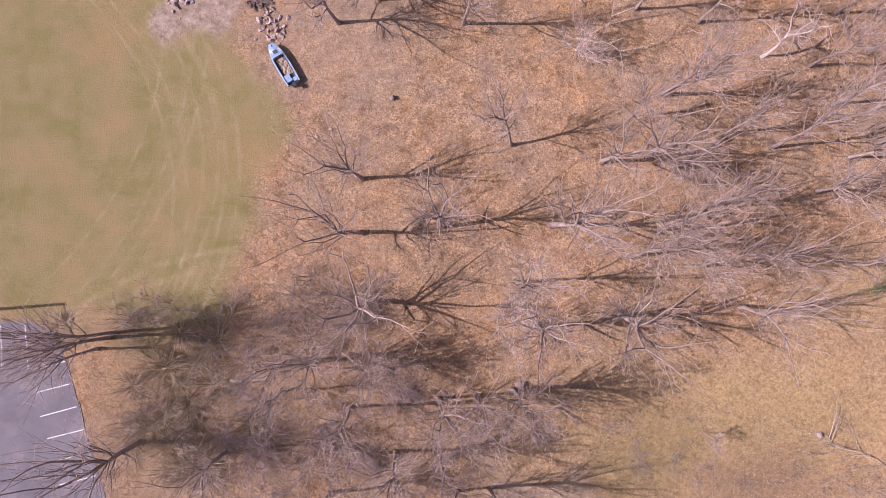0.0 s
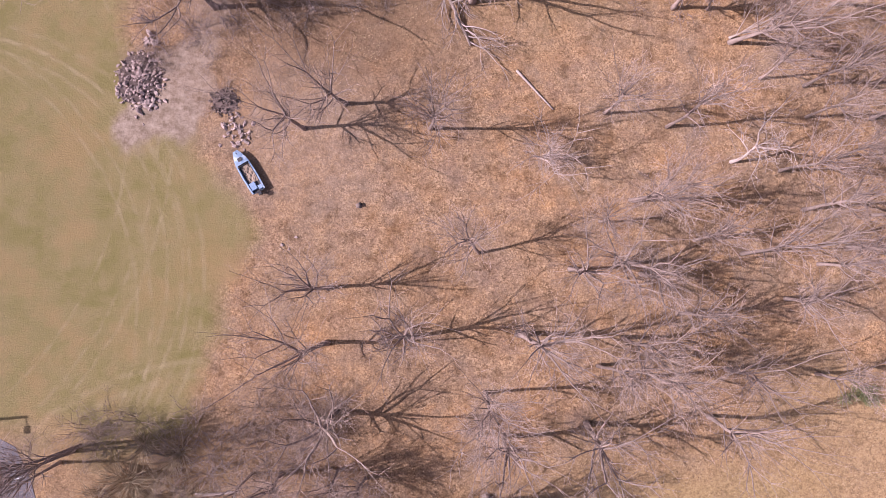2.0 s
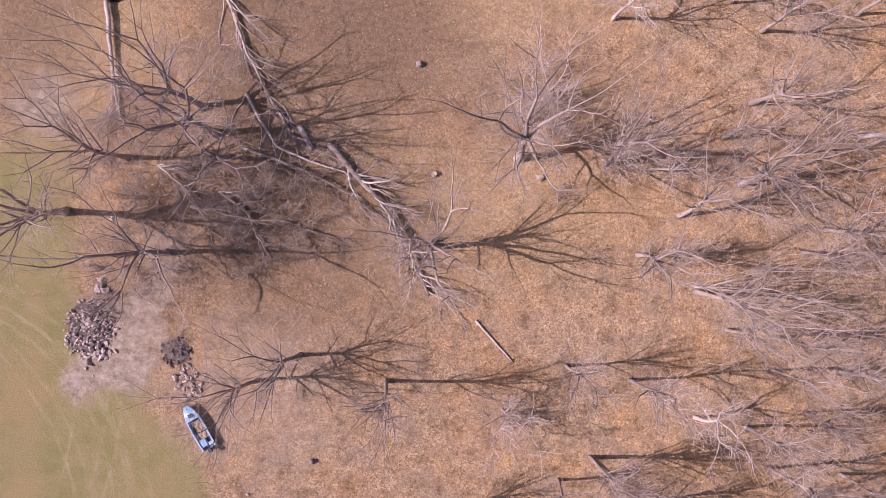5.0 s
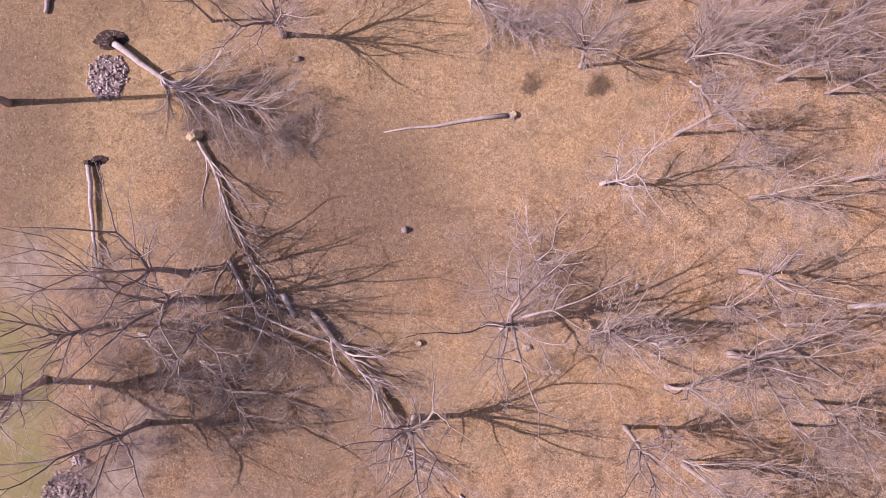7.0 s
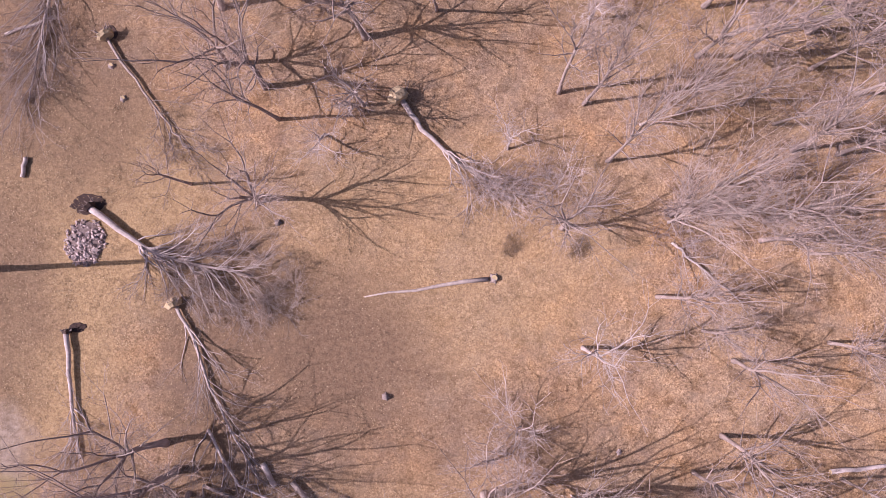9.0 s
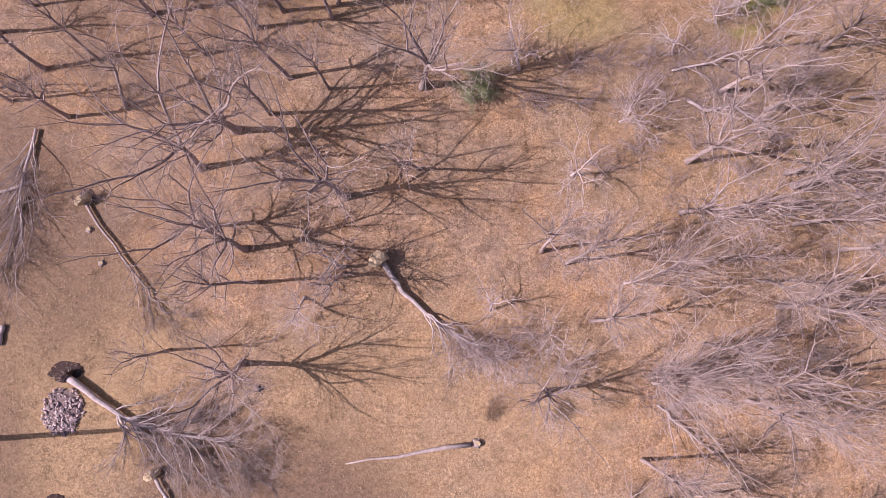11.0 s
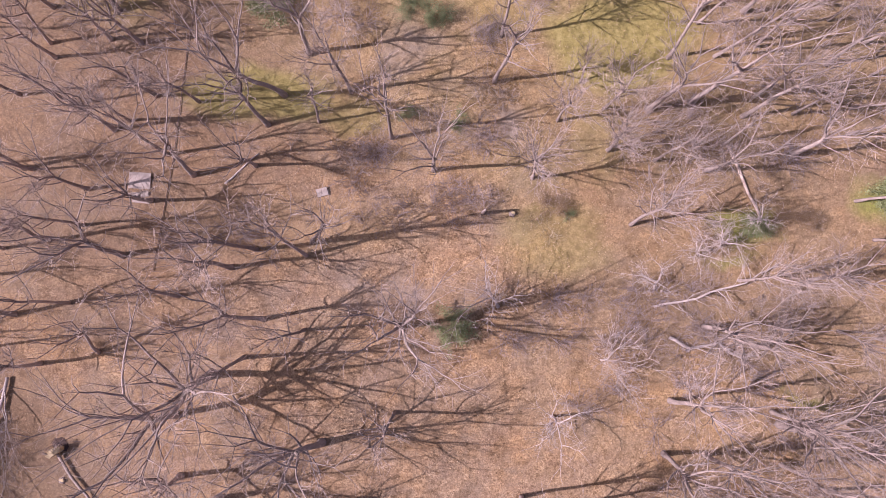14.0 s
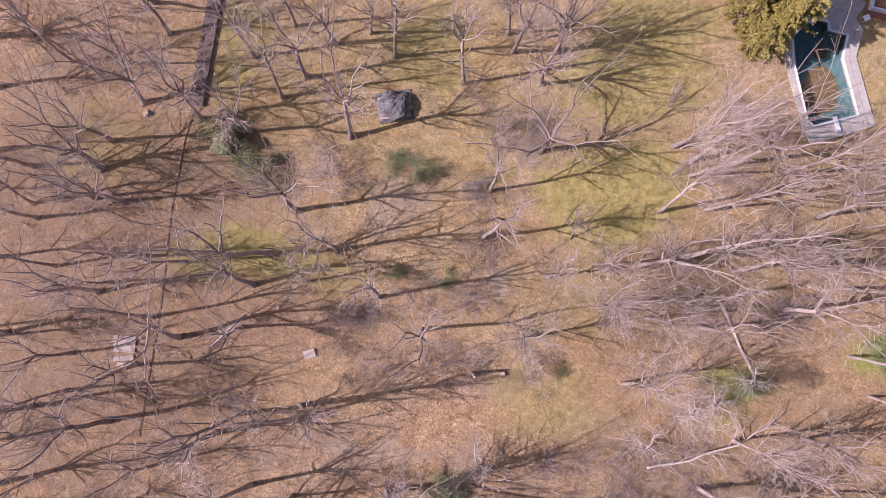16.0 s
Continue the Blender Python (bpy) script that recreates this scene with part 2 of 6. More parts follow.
M_GREYSHEET = surface("faded_grey_tarpaulin", (0.09, 0.08, 0.08), (0.24, 0.215, 0.205), 1.0, 0.9)
M_COPING = surface("pale_pool_deck", (0.34, 0.29, 0.245), (0.53, 0.46, 0.395), 1.2, 0.85, vary=0.1)
M_POOLWALL = surface("pool_liner", (0.06, 0.11, 0.112), (0.12, 0.195, 0.19), 1.0, 0.6)
M_SILT = surface("leafy_silt_on_pool_floor", (0.09, 0.055, 0.024), (0.24, 0.145, 0.06), 1.0, 0.9)
M_BRICK = surface("red_brown_timber", (0.18, 0.075, 0.045), (0.36, 0.17, 0.105), 2.0, 0.85)
M_WHITE = surface("white_painted_board", (0.66, 0.64, 0.62), (0.84, 0.82, 0.80), 3.0, 0.6)


def water_material():
    n = Nodes("pool_water", 0.03)
    n.bsdf.inputs["Base Color"].default_value = (0.75, 0.84, 0.83, 1)
    n.bsdf.inputs["Transmission Weight"].default_value = 1.0
    n.bsdf.inputs["IOR"].default_value = 1.33
    n.bump(n.noise(2.0, 3.0), 0.08, 0.02)
    return n.mat


M_WATER = water_material()


def flake_material():
    n = Nodes("fallen_leaves", 0.95)
    n.colour(n.ramp(n.by_island(), ((0.0, (0.22, 0.135, 0.075)), (0.35, (0.36, 0.235, 0.13)), (0.8, (0.45, 0.305, 0.18)), (1.0, (0.54, 0.39, 0.25)))))
    return n.mat


M_FLAKE = flake_material()


def blade_material():
    n = Nodes("dead_grass_blades", 0.95)
    n.colour(n.ramp(n.by_island(), ((0.0, (0.13, 0.085, 0.045)), (0.4, (0.28, 0.19, 0.10)), (0.75, (0.42, 0.30, 0.165)), (1.0, (0.55, 0.415, 0.25)))))
    return n.mat


M_BLADE = blade_material()

# ---- building tools ----
class Pieces:
    """Collects vertices and faces for one mesh."""

    def __init__(self):
        self.v, self.f = [], []

    def tube(self, pts, radii, sides=6, cap=True):
        start, n = len(self.v), len(pts)
        side = None
        for i, p in enumerate(pts):
            d = (pts[min(i + 1, n - 1)] - pts[max(i - 1, 0)])
            d = d.normalized() if d.length > 1e-6 else Vector((0, 0, 1))
            if side is None:
                side = d.orthogonal().normalized()
            side = (side - d * side.dot(d))
            side = side.normalized() if side.length > 1e-6 else d.orthogonal().normalized()
            other = d.cross(side)
            for k in range(sides):
                a = 2 * math.pi * k / sides
                self.v.append(p + (side * math.cos(a) + other * math.sin(a)) * radii[i])
        for i in range(n - 1):
            for k in range(sides):
                a, b = start + i * sides + k, start + i * sides + (k + 1) % sides
                self.f.append((a, b, b + sides, a + sides))
        if cap:
            self.f.append(tuple(start + k for k in reversed(range(sides))))
            self.f.append(tuple(start + (n - 1) * sides + k for k in range(sides)))

    def card(self, p, u, w):
        s = len(self.v)
        self.v += [p - u - w * 0.3, p + u * 0.2 - w, p + u + w * 0.2, p - u * 0.1 + w]
        self.f.append((s, s + 1, s + 2, s + 3))

    def box(self, lo, hi, m=None):
        s = len(self.v)
        for x in (lo[0], hi[0]):
            for y in (lo[1], hi[1]):
                for z in (lo[2], hi[2]):
                    p = Vector((x, y, z))
                    self.v.append(m @ p if m else p)
        self.f += [tuple(s + i for i in q) for q in ((0, 1, 3, 2), (4, 6, 7, 5), (0, 4, 5, 1), (2, 3, 7, 6), (0, 2, 6, 4), (1, 5, 7, 3))]

    def mesh(self, name, material, smooth=True):
        me = bpy.data.meshes.new(name)
        me.from_pydata([tuple(p) for p in self.v], [], self.f)
        me.materials.append(material)
        if smooth:
            me.shade_smooth()
        return me


def part(name, data, material, parent, label="", smooth=True):
    """One mesh object under a thing or a part."""
    if isinstance(data, bmesh.types.BMesh):
        me = bpy.data.meshes.new(name)
        data.to_mesh(me)
        data.free()
        me.materials.append(material)
    elif isinstance(data, Pieces):
        me = data.mesh(name, material, smooth)
    else:
        me = data
    ob = new(name, me)
    ob.parent = parent
    if label:
        ob["label"] = label
    return ob


def thing(name, m, label, category, group="", kind=""):
    ob = new(name)
    ob.empty_display_size = 0.2
    ob.matrix_world = m
    return tagged(ob, label, category, group, kind)


def solo(name, data, material, m, label, category, group="", kind="", smooth=True):
    ob = part(name, data, material, None, "", smooth)
    ob.matrix_world = m
    return tagged(ob, label, category, group, kind)


def bend(rng, start, way, length, steps, wander, lift):
    """A wandering line that starts along way and slowly turns up (lift > 0) or down."""
    pts, d = [start.copy()], way.normalized()
    for _ in range(steps):
        d = (d + Vector((rng.uniform(-1, 1), rng.uniform(-1, 1), rng.uniform(-1, 1))) * wander + Vector((0, 0, lift))).normalized()
        pts.append(pts[-1] + d * (length / steps))
    return pts


def along(pts, u):
    x = u * (len(pts) - 1)
    i = min(int(x), len(pts) - 2)
    return pts[i].lerp(pts[i + 1], x - i), (pts[i + 1] - pts[i]).normalized()


def off_axis(rng, d, angle):
    """A way that leaves d by that angle, to any side."""
    s = d.orthogonal().normalized()
    s.rotate(Matrix.Rotation(rng.uniform(0, 2 * math.pi), 3, d))
    return d * math.cos(angle) + s * math.sin(angle)


def sprays(rng, twigs, pts, count, length, radius, lift, floor=None, first=0.25, more=2):
    """Twigs with side twigs along a branch."""
    for j in range(count):
        p, d = along(pts, first + (1 - first) * (j + rng.random()) / count)
        w = off_axis(rng, d, rng.uniform(0.5, 1.1))
        q = bend(rng, p, w, length * rng.uniform(0.6, 1.25), 2, 0.25, lift)
        if floor is not None:
            for k in q:
                k.z = max(k.z, floor)
        twigs.tube(q, [radius, radius * 0.7, radius * 0.3], 3, False)
        for _ in range(more):
            p2, d2 = along(q, rng.uniform(0.25, 0.95))
            q2 = bend(rng, p2, off_axis(rng, d2, rng.uniform(0.4, 0.9)), length * rng.uniform(0.3, 0.65), 1, 0.2, lift)
            twigs.tube(q2, [radius * 0.6, radius * 0.25], 3, False)


KINDS = {
    # height, trunk radius, fork and first side limb as shares of the height, leaders, side limbs,
    # spread of the forks, wander, upward pull, twigs a tip, their length and radius
    "o": dict(h=20.0, r=0.285, fork=0.38, low=0.24, leaders=4, sides=6, spread=0.38, wander=0.105, lift=0.045, twigs=1, tl=1.7, tr=0.018),
    "w": dict(h=22.0, r=0.40, fork=0.33, low=0.22, leaders=4, sides=5, spread=0.48, wander=0.15, lift=0.03, twigs=2, tl=1.6, tr=0.019),
    "n": dict(h=17.0, r=0.19, fork=0.52, low=0.27, leaders=3, sides=8, spread=0.34, wander=0.09, lift=0.045, twigs=1, tl=1.5, tr=0.017),
    "t": dict(h=20.0, r=0.27, fork=0.46, low=0.34, leaders=3, sides=4, spread=0.44, wander=0.15, lift=0.05, twigs=1, tl=1.5, tr=0.018),
    "m": dict(h=17.0, r=0.19, fork=0.62, low=0.34, leaders=2, sides=6, spread=0.38, wander=0.12, lift=0.05, twigs=1, tl=1.3, tr=0.017),
    "p": dict(h=24.0, r=0.34, fork=0.68, low=0.6, leaders=3, sides=3, spread=0.42, wander=0.09, lift=0.05, twigs=2, tl=1.5, tr=0.018),
    "d": dict(h=13.0, r=0.21, fork=0.34, low=0.22, leaders=3, sides=3, spread=0.62, wander=0.26, lift=0.02, twigs=1, tl=0.9, tr=0.021),
    "b": dict(h=9.0, r=0.10, fork=0.16, low=0.06, leaders=4, sides=3, spread=0.52, wander=0.15, lift=0.02, twigs=2, tl=1.2, tr=0.0095),
    "f": dict(h=20.0, r=0.17, fork=0.10, low=0.05, leaders=5, sides=1, spread=0.27, wander=0.09, lift=0.04, twigs=2, tl=1.7, tr=0.018),
    "s": dict(h=5.0, r=0.05, fork=0.5, low=0.25, leaders=2, sides=5, spread=0.5, wander=0.15, lift=0.03, twigs=1, tl=0.5, tr=0.010),
}


def fork_out(rng, k, limb, twigs, p, way, length, r, level):
    """A branch that forks at its end and sends out side branches, down to its twigs."""
    count = (0, 7, 4, 2)[level]
    line = bend(rng, p, way, length, count, k["wander"] * (0.8, 0.8, 1.0, 1.25)[level], k["lift"])
    last = 0.2 if level == 3 else 0.58
    limb.tube(line, [max(r * (1 - (1 - last) * j / count), 0.012) for j in range(count + 1)], (0, 6, 4, 3)[level], False)
    if level == 3:
        sprays(rng, twigs, line, k["twigs"], k["tl"] * rng.uniform(0.7, 1.2), k["tr"], 0.04, None, 0.15, 1)
        return
    tip, d = along(line, 1.0)
    turn = rng.uniform(0, 6.28)
    forks = 3 if rng.random() < 0.25 else 2
    for j in range(forks):
        turn += 6.28 / forks + rng.uniform(-0.5, 0.5)
        s = d.orthogonal().normalized()
        s.rotate(Matrix.Rotation(turn, 3, d))
        a = k["spread"] * rng.uniform(0.5, 1.25)
        fork_out(rng, k, limb, twigs, tip, d * math.cos(a) + s * math.sin(a), length * rng.uniform(0.7, 1.0), max(r * last * rng.uniform(0.7, 1.0), 0.03), level + 1)
    for j in range(4 if level == 1 else 3):
        u = rng.uniform(0.15, 0.95)
        q, d2 = along(line, u)
        way2 = off_axis(rng, d2, k["spread"] * rng.uniform(1.1, 2.2))
        fork_out(rng, k, limb, twigs, q, way2, length * rng.uniform(0.4, 0.78) * (1.2 - 0.45 * u), max(r * (1 - 0.42 * u) * rng.uniform(0.28, 0.5), 0.024), min(level + (2 if rng.random() < 0.3 else 1), 3))


def grow_tree(kind, seed):
    """One bare tree at the origin: trunk, each main limb with its branches, and the twigs of its crown."""
    k, rng = KINDS[kind], random.Random(seed)
    h = k["h"]
    top = thing("tree", Matrix(), "", "tree")
    trunk, twigs, limbs = Pieces(), Pieces(), []
    spine = bend(rng, Vector((0, 0, -0.15)), Vector((0, 0, 1)), h * k["fork"], 8, k["wander"] * 0.55, 0.08)
    radii = [k["r"] * (1.45 if i == 0 else 1.12 if i == 1 else 1.0 - 0.32 * i / 8) for i in range(9)]
    trunk.tube(spine, radii, 9)
    reach = (h - h * k["fork"]) * 0.5
    turn = rng.uniform(0, 6.28)
    for i in range(k["leaders"]):
        turn += 6.28 / k["leaders"] + rng.uniform(-0.45, 0.45)
        tilt = k["spread"] * rng.uniform(0.45, 1.15) * (1.25 if k["leaders"] > 3 else 1.0)
        limb = Pieces()
        size = reach * rng.uniform(0.8, 1.1)
        fork_out(rng, k, limb, twigs, spine[-1] - Vector((0, 0, 0.05)), Vector((math.cos(turn) * math.sin(tilt), math.sin(turn) * math.sin(tilt), math.cos(tilt))), size, radii[-1] * rng.uniform(0.62, 0.9), 1)
        limbs.append(limb)
    for i in range(k["sides"]):
        u = (k["low"] + (k["fork"] - k["low"]) * (i + rng.random()) / max(k["sides"], 1)) / k["fork"]
        p, d = along(spine, min(u, 0.98))
        turn += 2.4 + rng.uniform(-0.5, 0.5)
        tilt = min(k["spread"] * rng.uniform(1.3, 2.3), 1.35)
        limb = Pieces()
        long = (h * 0.24 if kind in "mn" else reach * 0.62) * rng.uniform(0.6, 1.1)
        fork_out(rng, k, limb, twigs, p, Vector((math.cos(turn) * math.sin(tilt), math.sin(turn) * math.sin(tilt), math.cos(tilt))), long * (1.25 - 0.45 * u), k["r"] * rng.uniform(0.28, 0.5), 1 if rng.random() < 0.4 or kind in "bd" else 2)
        limbs.append(limb)
    # true height, whatever the forks did
    high = max(v.z for limb in limbs for v in limb.v)
    for piece in (trunk, twigs, *limbs):
        for v in piece.v:
            v.z *= h / high
    wood = M_PALE if kind in "db" else M_PALEBARK if kind == "f" else M_BARK
    stem = part("trunk", trunk, wood, top)
    for limb in limbs:
        part("limb", limb, wood, stem)
    tagged(part("crown", twigs, M_PALE if kind == "d" else M_TWIG, top, "haze of fine bare twigs"), kind="stuff")
    return top


STOCK, COUNT = {}, {}
SAMPLES = {"f": 3, "o": 6, "w": 4, "n": 5, "t": 5, "m": 4, "p": 1, "d": 3, "b": 3, "s": 1}
TREE_LABELS = {
    "o": ("leafless grey-barked tree with an open forked crown", "leafless tree on leaf litter casting a long shadow"),
    "w": ("tall leafless tree with a wide spreading crown", "large bare tree with heavy dark limbs"),
    "n": ("slender leafless tree with a narrow twiggy crown", "thin bare tree rising from leaf litter"),
    "t": ("tall leafless tree with a few long forking limbs", "leafless dark-limbed tree over fallen leaves"),
    "m": ("slender leafless tree with sparse side branches", "thin straight bare tree rising from leaf litter"),
    "p": ("tall leafless tree with a long clear trunk", "tall leafless tree with a long clear trunk"),
    "d": ("dead pale tree with few crooked bare limbs", "weathered dead tree with broken grey limbs"),
    "b": ("low bushy bare tree with a dense purple-grey crown", "bare thorny small tree with a hazy crown"),
    "f": ("pale many-stemmed leafless tree opening like a fan", "bare tree of several pale rising stems"),
    "s": ("small leafless sapling in dry golden grass", "small leafless sapling in dry golden grass"),
}
tree_rng = random.Random(7)


def tree(kind, x, y, height, lean, toward):
    """A standing tree of that height at (x, y), leaning by degrees toward a compass way."""
    n = COUNT[kind] = COUNT.get(kind, -1) + 1
    pick = (kind, n % SAMPLES[kind])
    s = height / KINDS[kind]["h"]
    tip = Matrix.Rotation(radians(toward), 4, "Z") @ Matrix.Rotation(radians(lean), 4, "Y") @ Matrix.Rotation(radians(-toward), 4, "Z")
    wide = s ** 0.5 * tree_rng.uniform(0.9, 1.1)
    m = Matrix.Translation((x, y, 0)) @ tip @ Matrix.Rotation(tree_rng.uniform(0, 6.28), 4, "Z") @ Matrix.Diagonal((wide, wide, s, 1))
    if pick not in STOCK:
        ob = STOCK[pick] = grow_tree(kind, 31 * pick[1] + ord(kind))
        ob.matrix_basis = m
    else:
        first = STOCK[pick]
        keep, first.scale = first.scale.copy(), (1, 1, 1)
        ob = copy_thing(first, m)
        first.scale = keep
    return tagged(ob, TREE_LABELS[kind][n % 2], "tree", "bare trees of the wood")

# ---- ground ----
ZONES = []


def zone(name, x, y, rx, ry, turn=0.0, soft=0.35, amount=1.0):
    ZONES.append((name, x, y, rx, ry, radians(turn), soft, amount))


# mown field
zone("grass", -44, 20, 21, 24, 0, 0.22)
zone("grass", -33, 14, 12, 20, 0, 0.25)
zone("grass", -27, 20, 9, 9, 0, 0.3)
zone("grass", -29, 8, 8, 7, 0, 0.35)
zone("grass", -42, 44, 9, 16, 0, 0.3)
zone("grass", -37, 58, 3.5, 4, 0, 0.5, 0.7)
# pale dirt and gravel
zone("dirt", -29.0, 34.0, 5.6, 4.0, 25, 0.3, 0.95)
zone("dirt", -25.5, 39.5, 3.2, 5.5, -15, 0.4, 0.85)
zone("dirt", -22.8, 46.5, 2.5, 3.5, 0, 0.7, 0.6)
zone("dirt", -37.5, 65.0, 3.4, 3.4, 0, 0.7, 0.85)
zone("dirt", -11.5, 31, 9, 8, 0, 0.9, 0.4)
zone("dirt", 12.4, -24.0, 6.0, 3.0, 0, 0.6, 0.6)
zone("dirt", 27.3, 153.1, 1.0, 1.8, 0, 0.7, 0.8)
zone("dirt", 14.5, 161.5, 3.8, 2.0, 20, 0.8, 0.5)
zone("dirt", 11.0, 132.2, 6.5, 1.2, 5, 0.8, 0.5)
# golden meadow
zone("gold", 34, -16, 26, 10, 0, 0.6, 0.85)
zone("gold", 52, -6, 12, 10, 0, 0.6, 0.8)
zone("gold", 14, -20, 12, 5, 0, 0.6, 0.6)
zone("gold", 14, 88, 22, 14, 0, 0.6, 0.55)
zone("gold", -28, 92, 14, 14, 0, 0.6, 0.95)
zone("gold", -33, 76, 9, 14, 0, 0.6, 0.95)
zone("gold", 12, 52, 22, 9, 0, 0.7, 0.45)
zone("gold", 0, 140, 14, 4, 0, 0.7, 0.5)
# trodden brown earth
zone("brown", 1.5, 75, 11, 10, -20, 0.9, 1.0)
zone("brown", -9, 80, 8, 7, 0, 0.7, 0.9)
zone("brown", 25, -19.5, 7, 6, 20, 0.9, 0.6)
zone("turf", 25, -19.0, 7, 5, 20, 0.9, 0.4)
zone("turf", 40, -14.0, 12, 5, 0, 0.9, 0.25)
zone("brown", 38, -22, 9, 4, 0, 0.9, 0.6)
# brown under the thicket, put into the ground colour for shade between stems
zone("brown", -30, -14, 12, 12, 0, 0.4, 0.3)
zone("gold", -28, -11, 12, 11, 0, 0.5, 0.6)
zone("brown", -12, -14, 16, 11, 0, 0.5, 0.3)
zone("brown", -8, 48, 17, 11, 0, 0.9, 0.7)
zone("brown", -33, 106, 13, 13, 0, 0.7, 0.75)
zone("brown", -37, 116, 10, 9, 0, 0.6, 0.8)
zone("brown", -39, 82, 7, 16, 0, 0.8, 0.75)
zone("brown", -14, 72, 6, 12, 10, 0.7, 0.8)
zone("brown", 12, 66, 20, 6, 0, 0.9, 0.5)
zone("brown", -20, 155, 24, 28, 0, 0.6, 0.6)
zone("brown", 55, 145, 25, 25, 0, 0.6, 0.5)
zone("brown", 20, 118, 40, 16, 0, 0.7, 0.2)
# mossy turf
zone("turf", 41, 163, 10, 7, 10, 0.5, 0.95)
zone("turf", 44, 178, 10, 7, 0, 0.5, 0.8)
zone("turf", 47, 185, 9, 5, 0, 0.6, 0.8)
zone("turf", -4, 156.5, 9, 3.2, 0, 0.5, 0.9)
zone("turf", 7, 153.5, 6, 2.5, -15, 0.7, 0.6)
zone("turf", -5, 181, 3.5, 8, -8, 0.6, 0.8)
zone("turf", 19, 181, 6, 6, 0, 0.6, 0.75)
zone("turf", 27, 168, 8, 5, 0, 0.7, 0.5)
zone("turf", 15, 178, 24, 14, 0, 0.8, 0.36)
zone("turf", 32, 138, 6, 5, 0, 0.7, 0.5)
zone("turf", 38, 151, 5, 5, 0, 0.7, 0.4)
zone("turf", 30, 148, 9, 5, 0, 0.8, 0.25)
zone("turf", -22, 170, 6, 5, 0, 0.8, 0.4)
zone("turf", 78, 176, 8, 14, 0, 0.4, 0.45)
zone("turf", 40, 170, 45, 26, 0, 0.5, 0.2)
zone("brown", 62, 158, 16, 14, 0, 0.8, 0.45)
zone("turf", 55, 130, 28, 22, 0, 0.8, 0.1)
# fresh moss
zone("moss", 73.0, 142, 4.0, 2.4, -30, 0.9, 0.7)
zone("moss", 55.5, 139.5, 3.5, 1.6, 0, 0.9, 0.6)
zone("moss", 62, 118, 3.2, 0.6, -25, 0.8, 0.55)
zone("moss", 54, 136, 3.5, 0.8, 10, 0.9, 0.4)

POOL = ((64.0, 182.5), (64.1, 178.9), (65.4, 172.0), (66.1, 171.3), (71.6, 172.6), (70.0, 179.7), (70.8, 182.7), (68.5, 183.3), (68.5, 184.3), (67.1, 184.8), (66.8, 184.2), (65.9, 184.4))
DECK = ((62.9, 182.5), (63.0, 179.0), (64.9, 170.6), (65.7, 168.9), (73.8, 171.2), (71.8, 179.9), (72.9, 183.3), (72.0, 184.9), (73.6, 186.8), (68.9, 188.4), (65.0, 187.6), (63.3, 185.7))

RIM = tuple((p[0] * 0.5 + d[0] * 0.5, p[1] * 0.5 + d[1] * 0.5) for p, d in zip(POOL, DECK))


def inside(x, y, ring):
    hit = False
    for (ax, ay), (bx, by) in zip(ring, ring[1:] + ring[:1]):
        if (ay > y) != (by > y) and x < (bx - ax) * (y - ay) / (by - ay) + ax:
            hit = not hit
    return hit


def steps(lo, hi, fine, far, grow=1.35):
    mid = list(np.arange(lo, hi + 1e-6, fine))
    left, right, d = [], [], fine
    while d < far:
        d *= grow
        left.append((left[-1] if left else lo) - d)
        right.append((right[-1] if right else hi) + d)
    return np.array(left[::-1] + mid + right)


def relief(x, y):
    """The ground's gentle unevenness at (x, y)."""
    return 0.05 * noise.noise((x * 0.13, y * 0.13, 0.0)) + 0.035 * noise.noise((x * 0.6, y * 0.6, 3.0))


# bare soil left by uprooted trees, its dark colour standing in for the hollows' shade
PITS = ((-28.9, 93.0, 1.85, 1.2, 0.2), (-29.5, 78.2, 1.0, 0.55, 0.1), (-27.2, 114.0, 0.95, 0.8, -0.35))


def in_pit(x, y):
    return any(math.hypot(x - px, y - py) < rx + 0.5 for px, py, rx, ry, q in PITS)


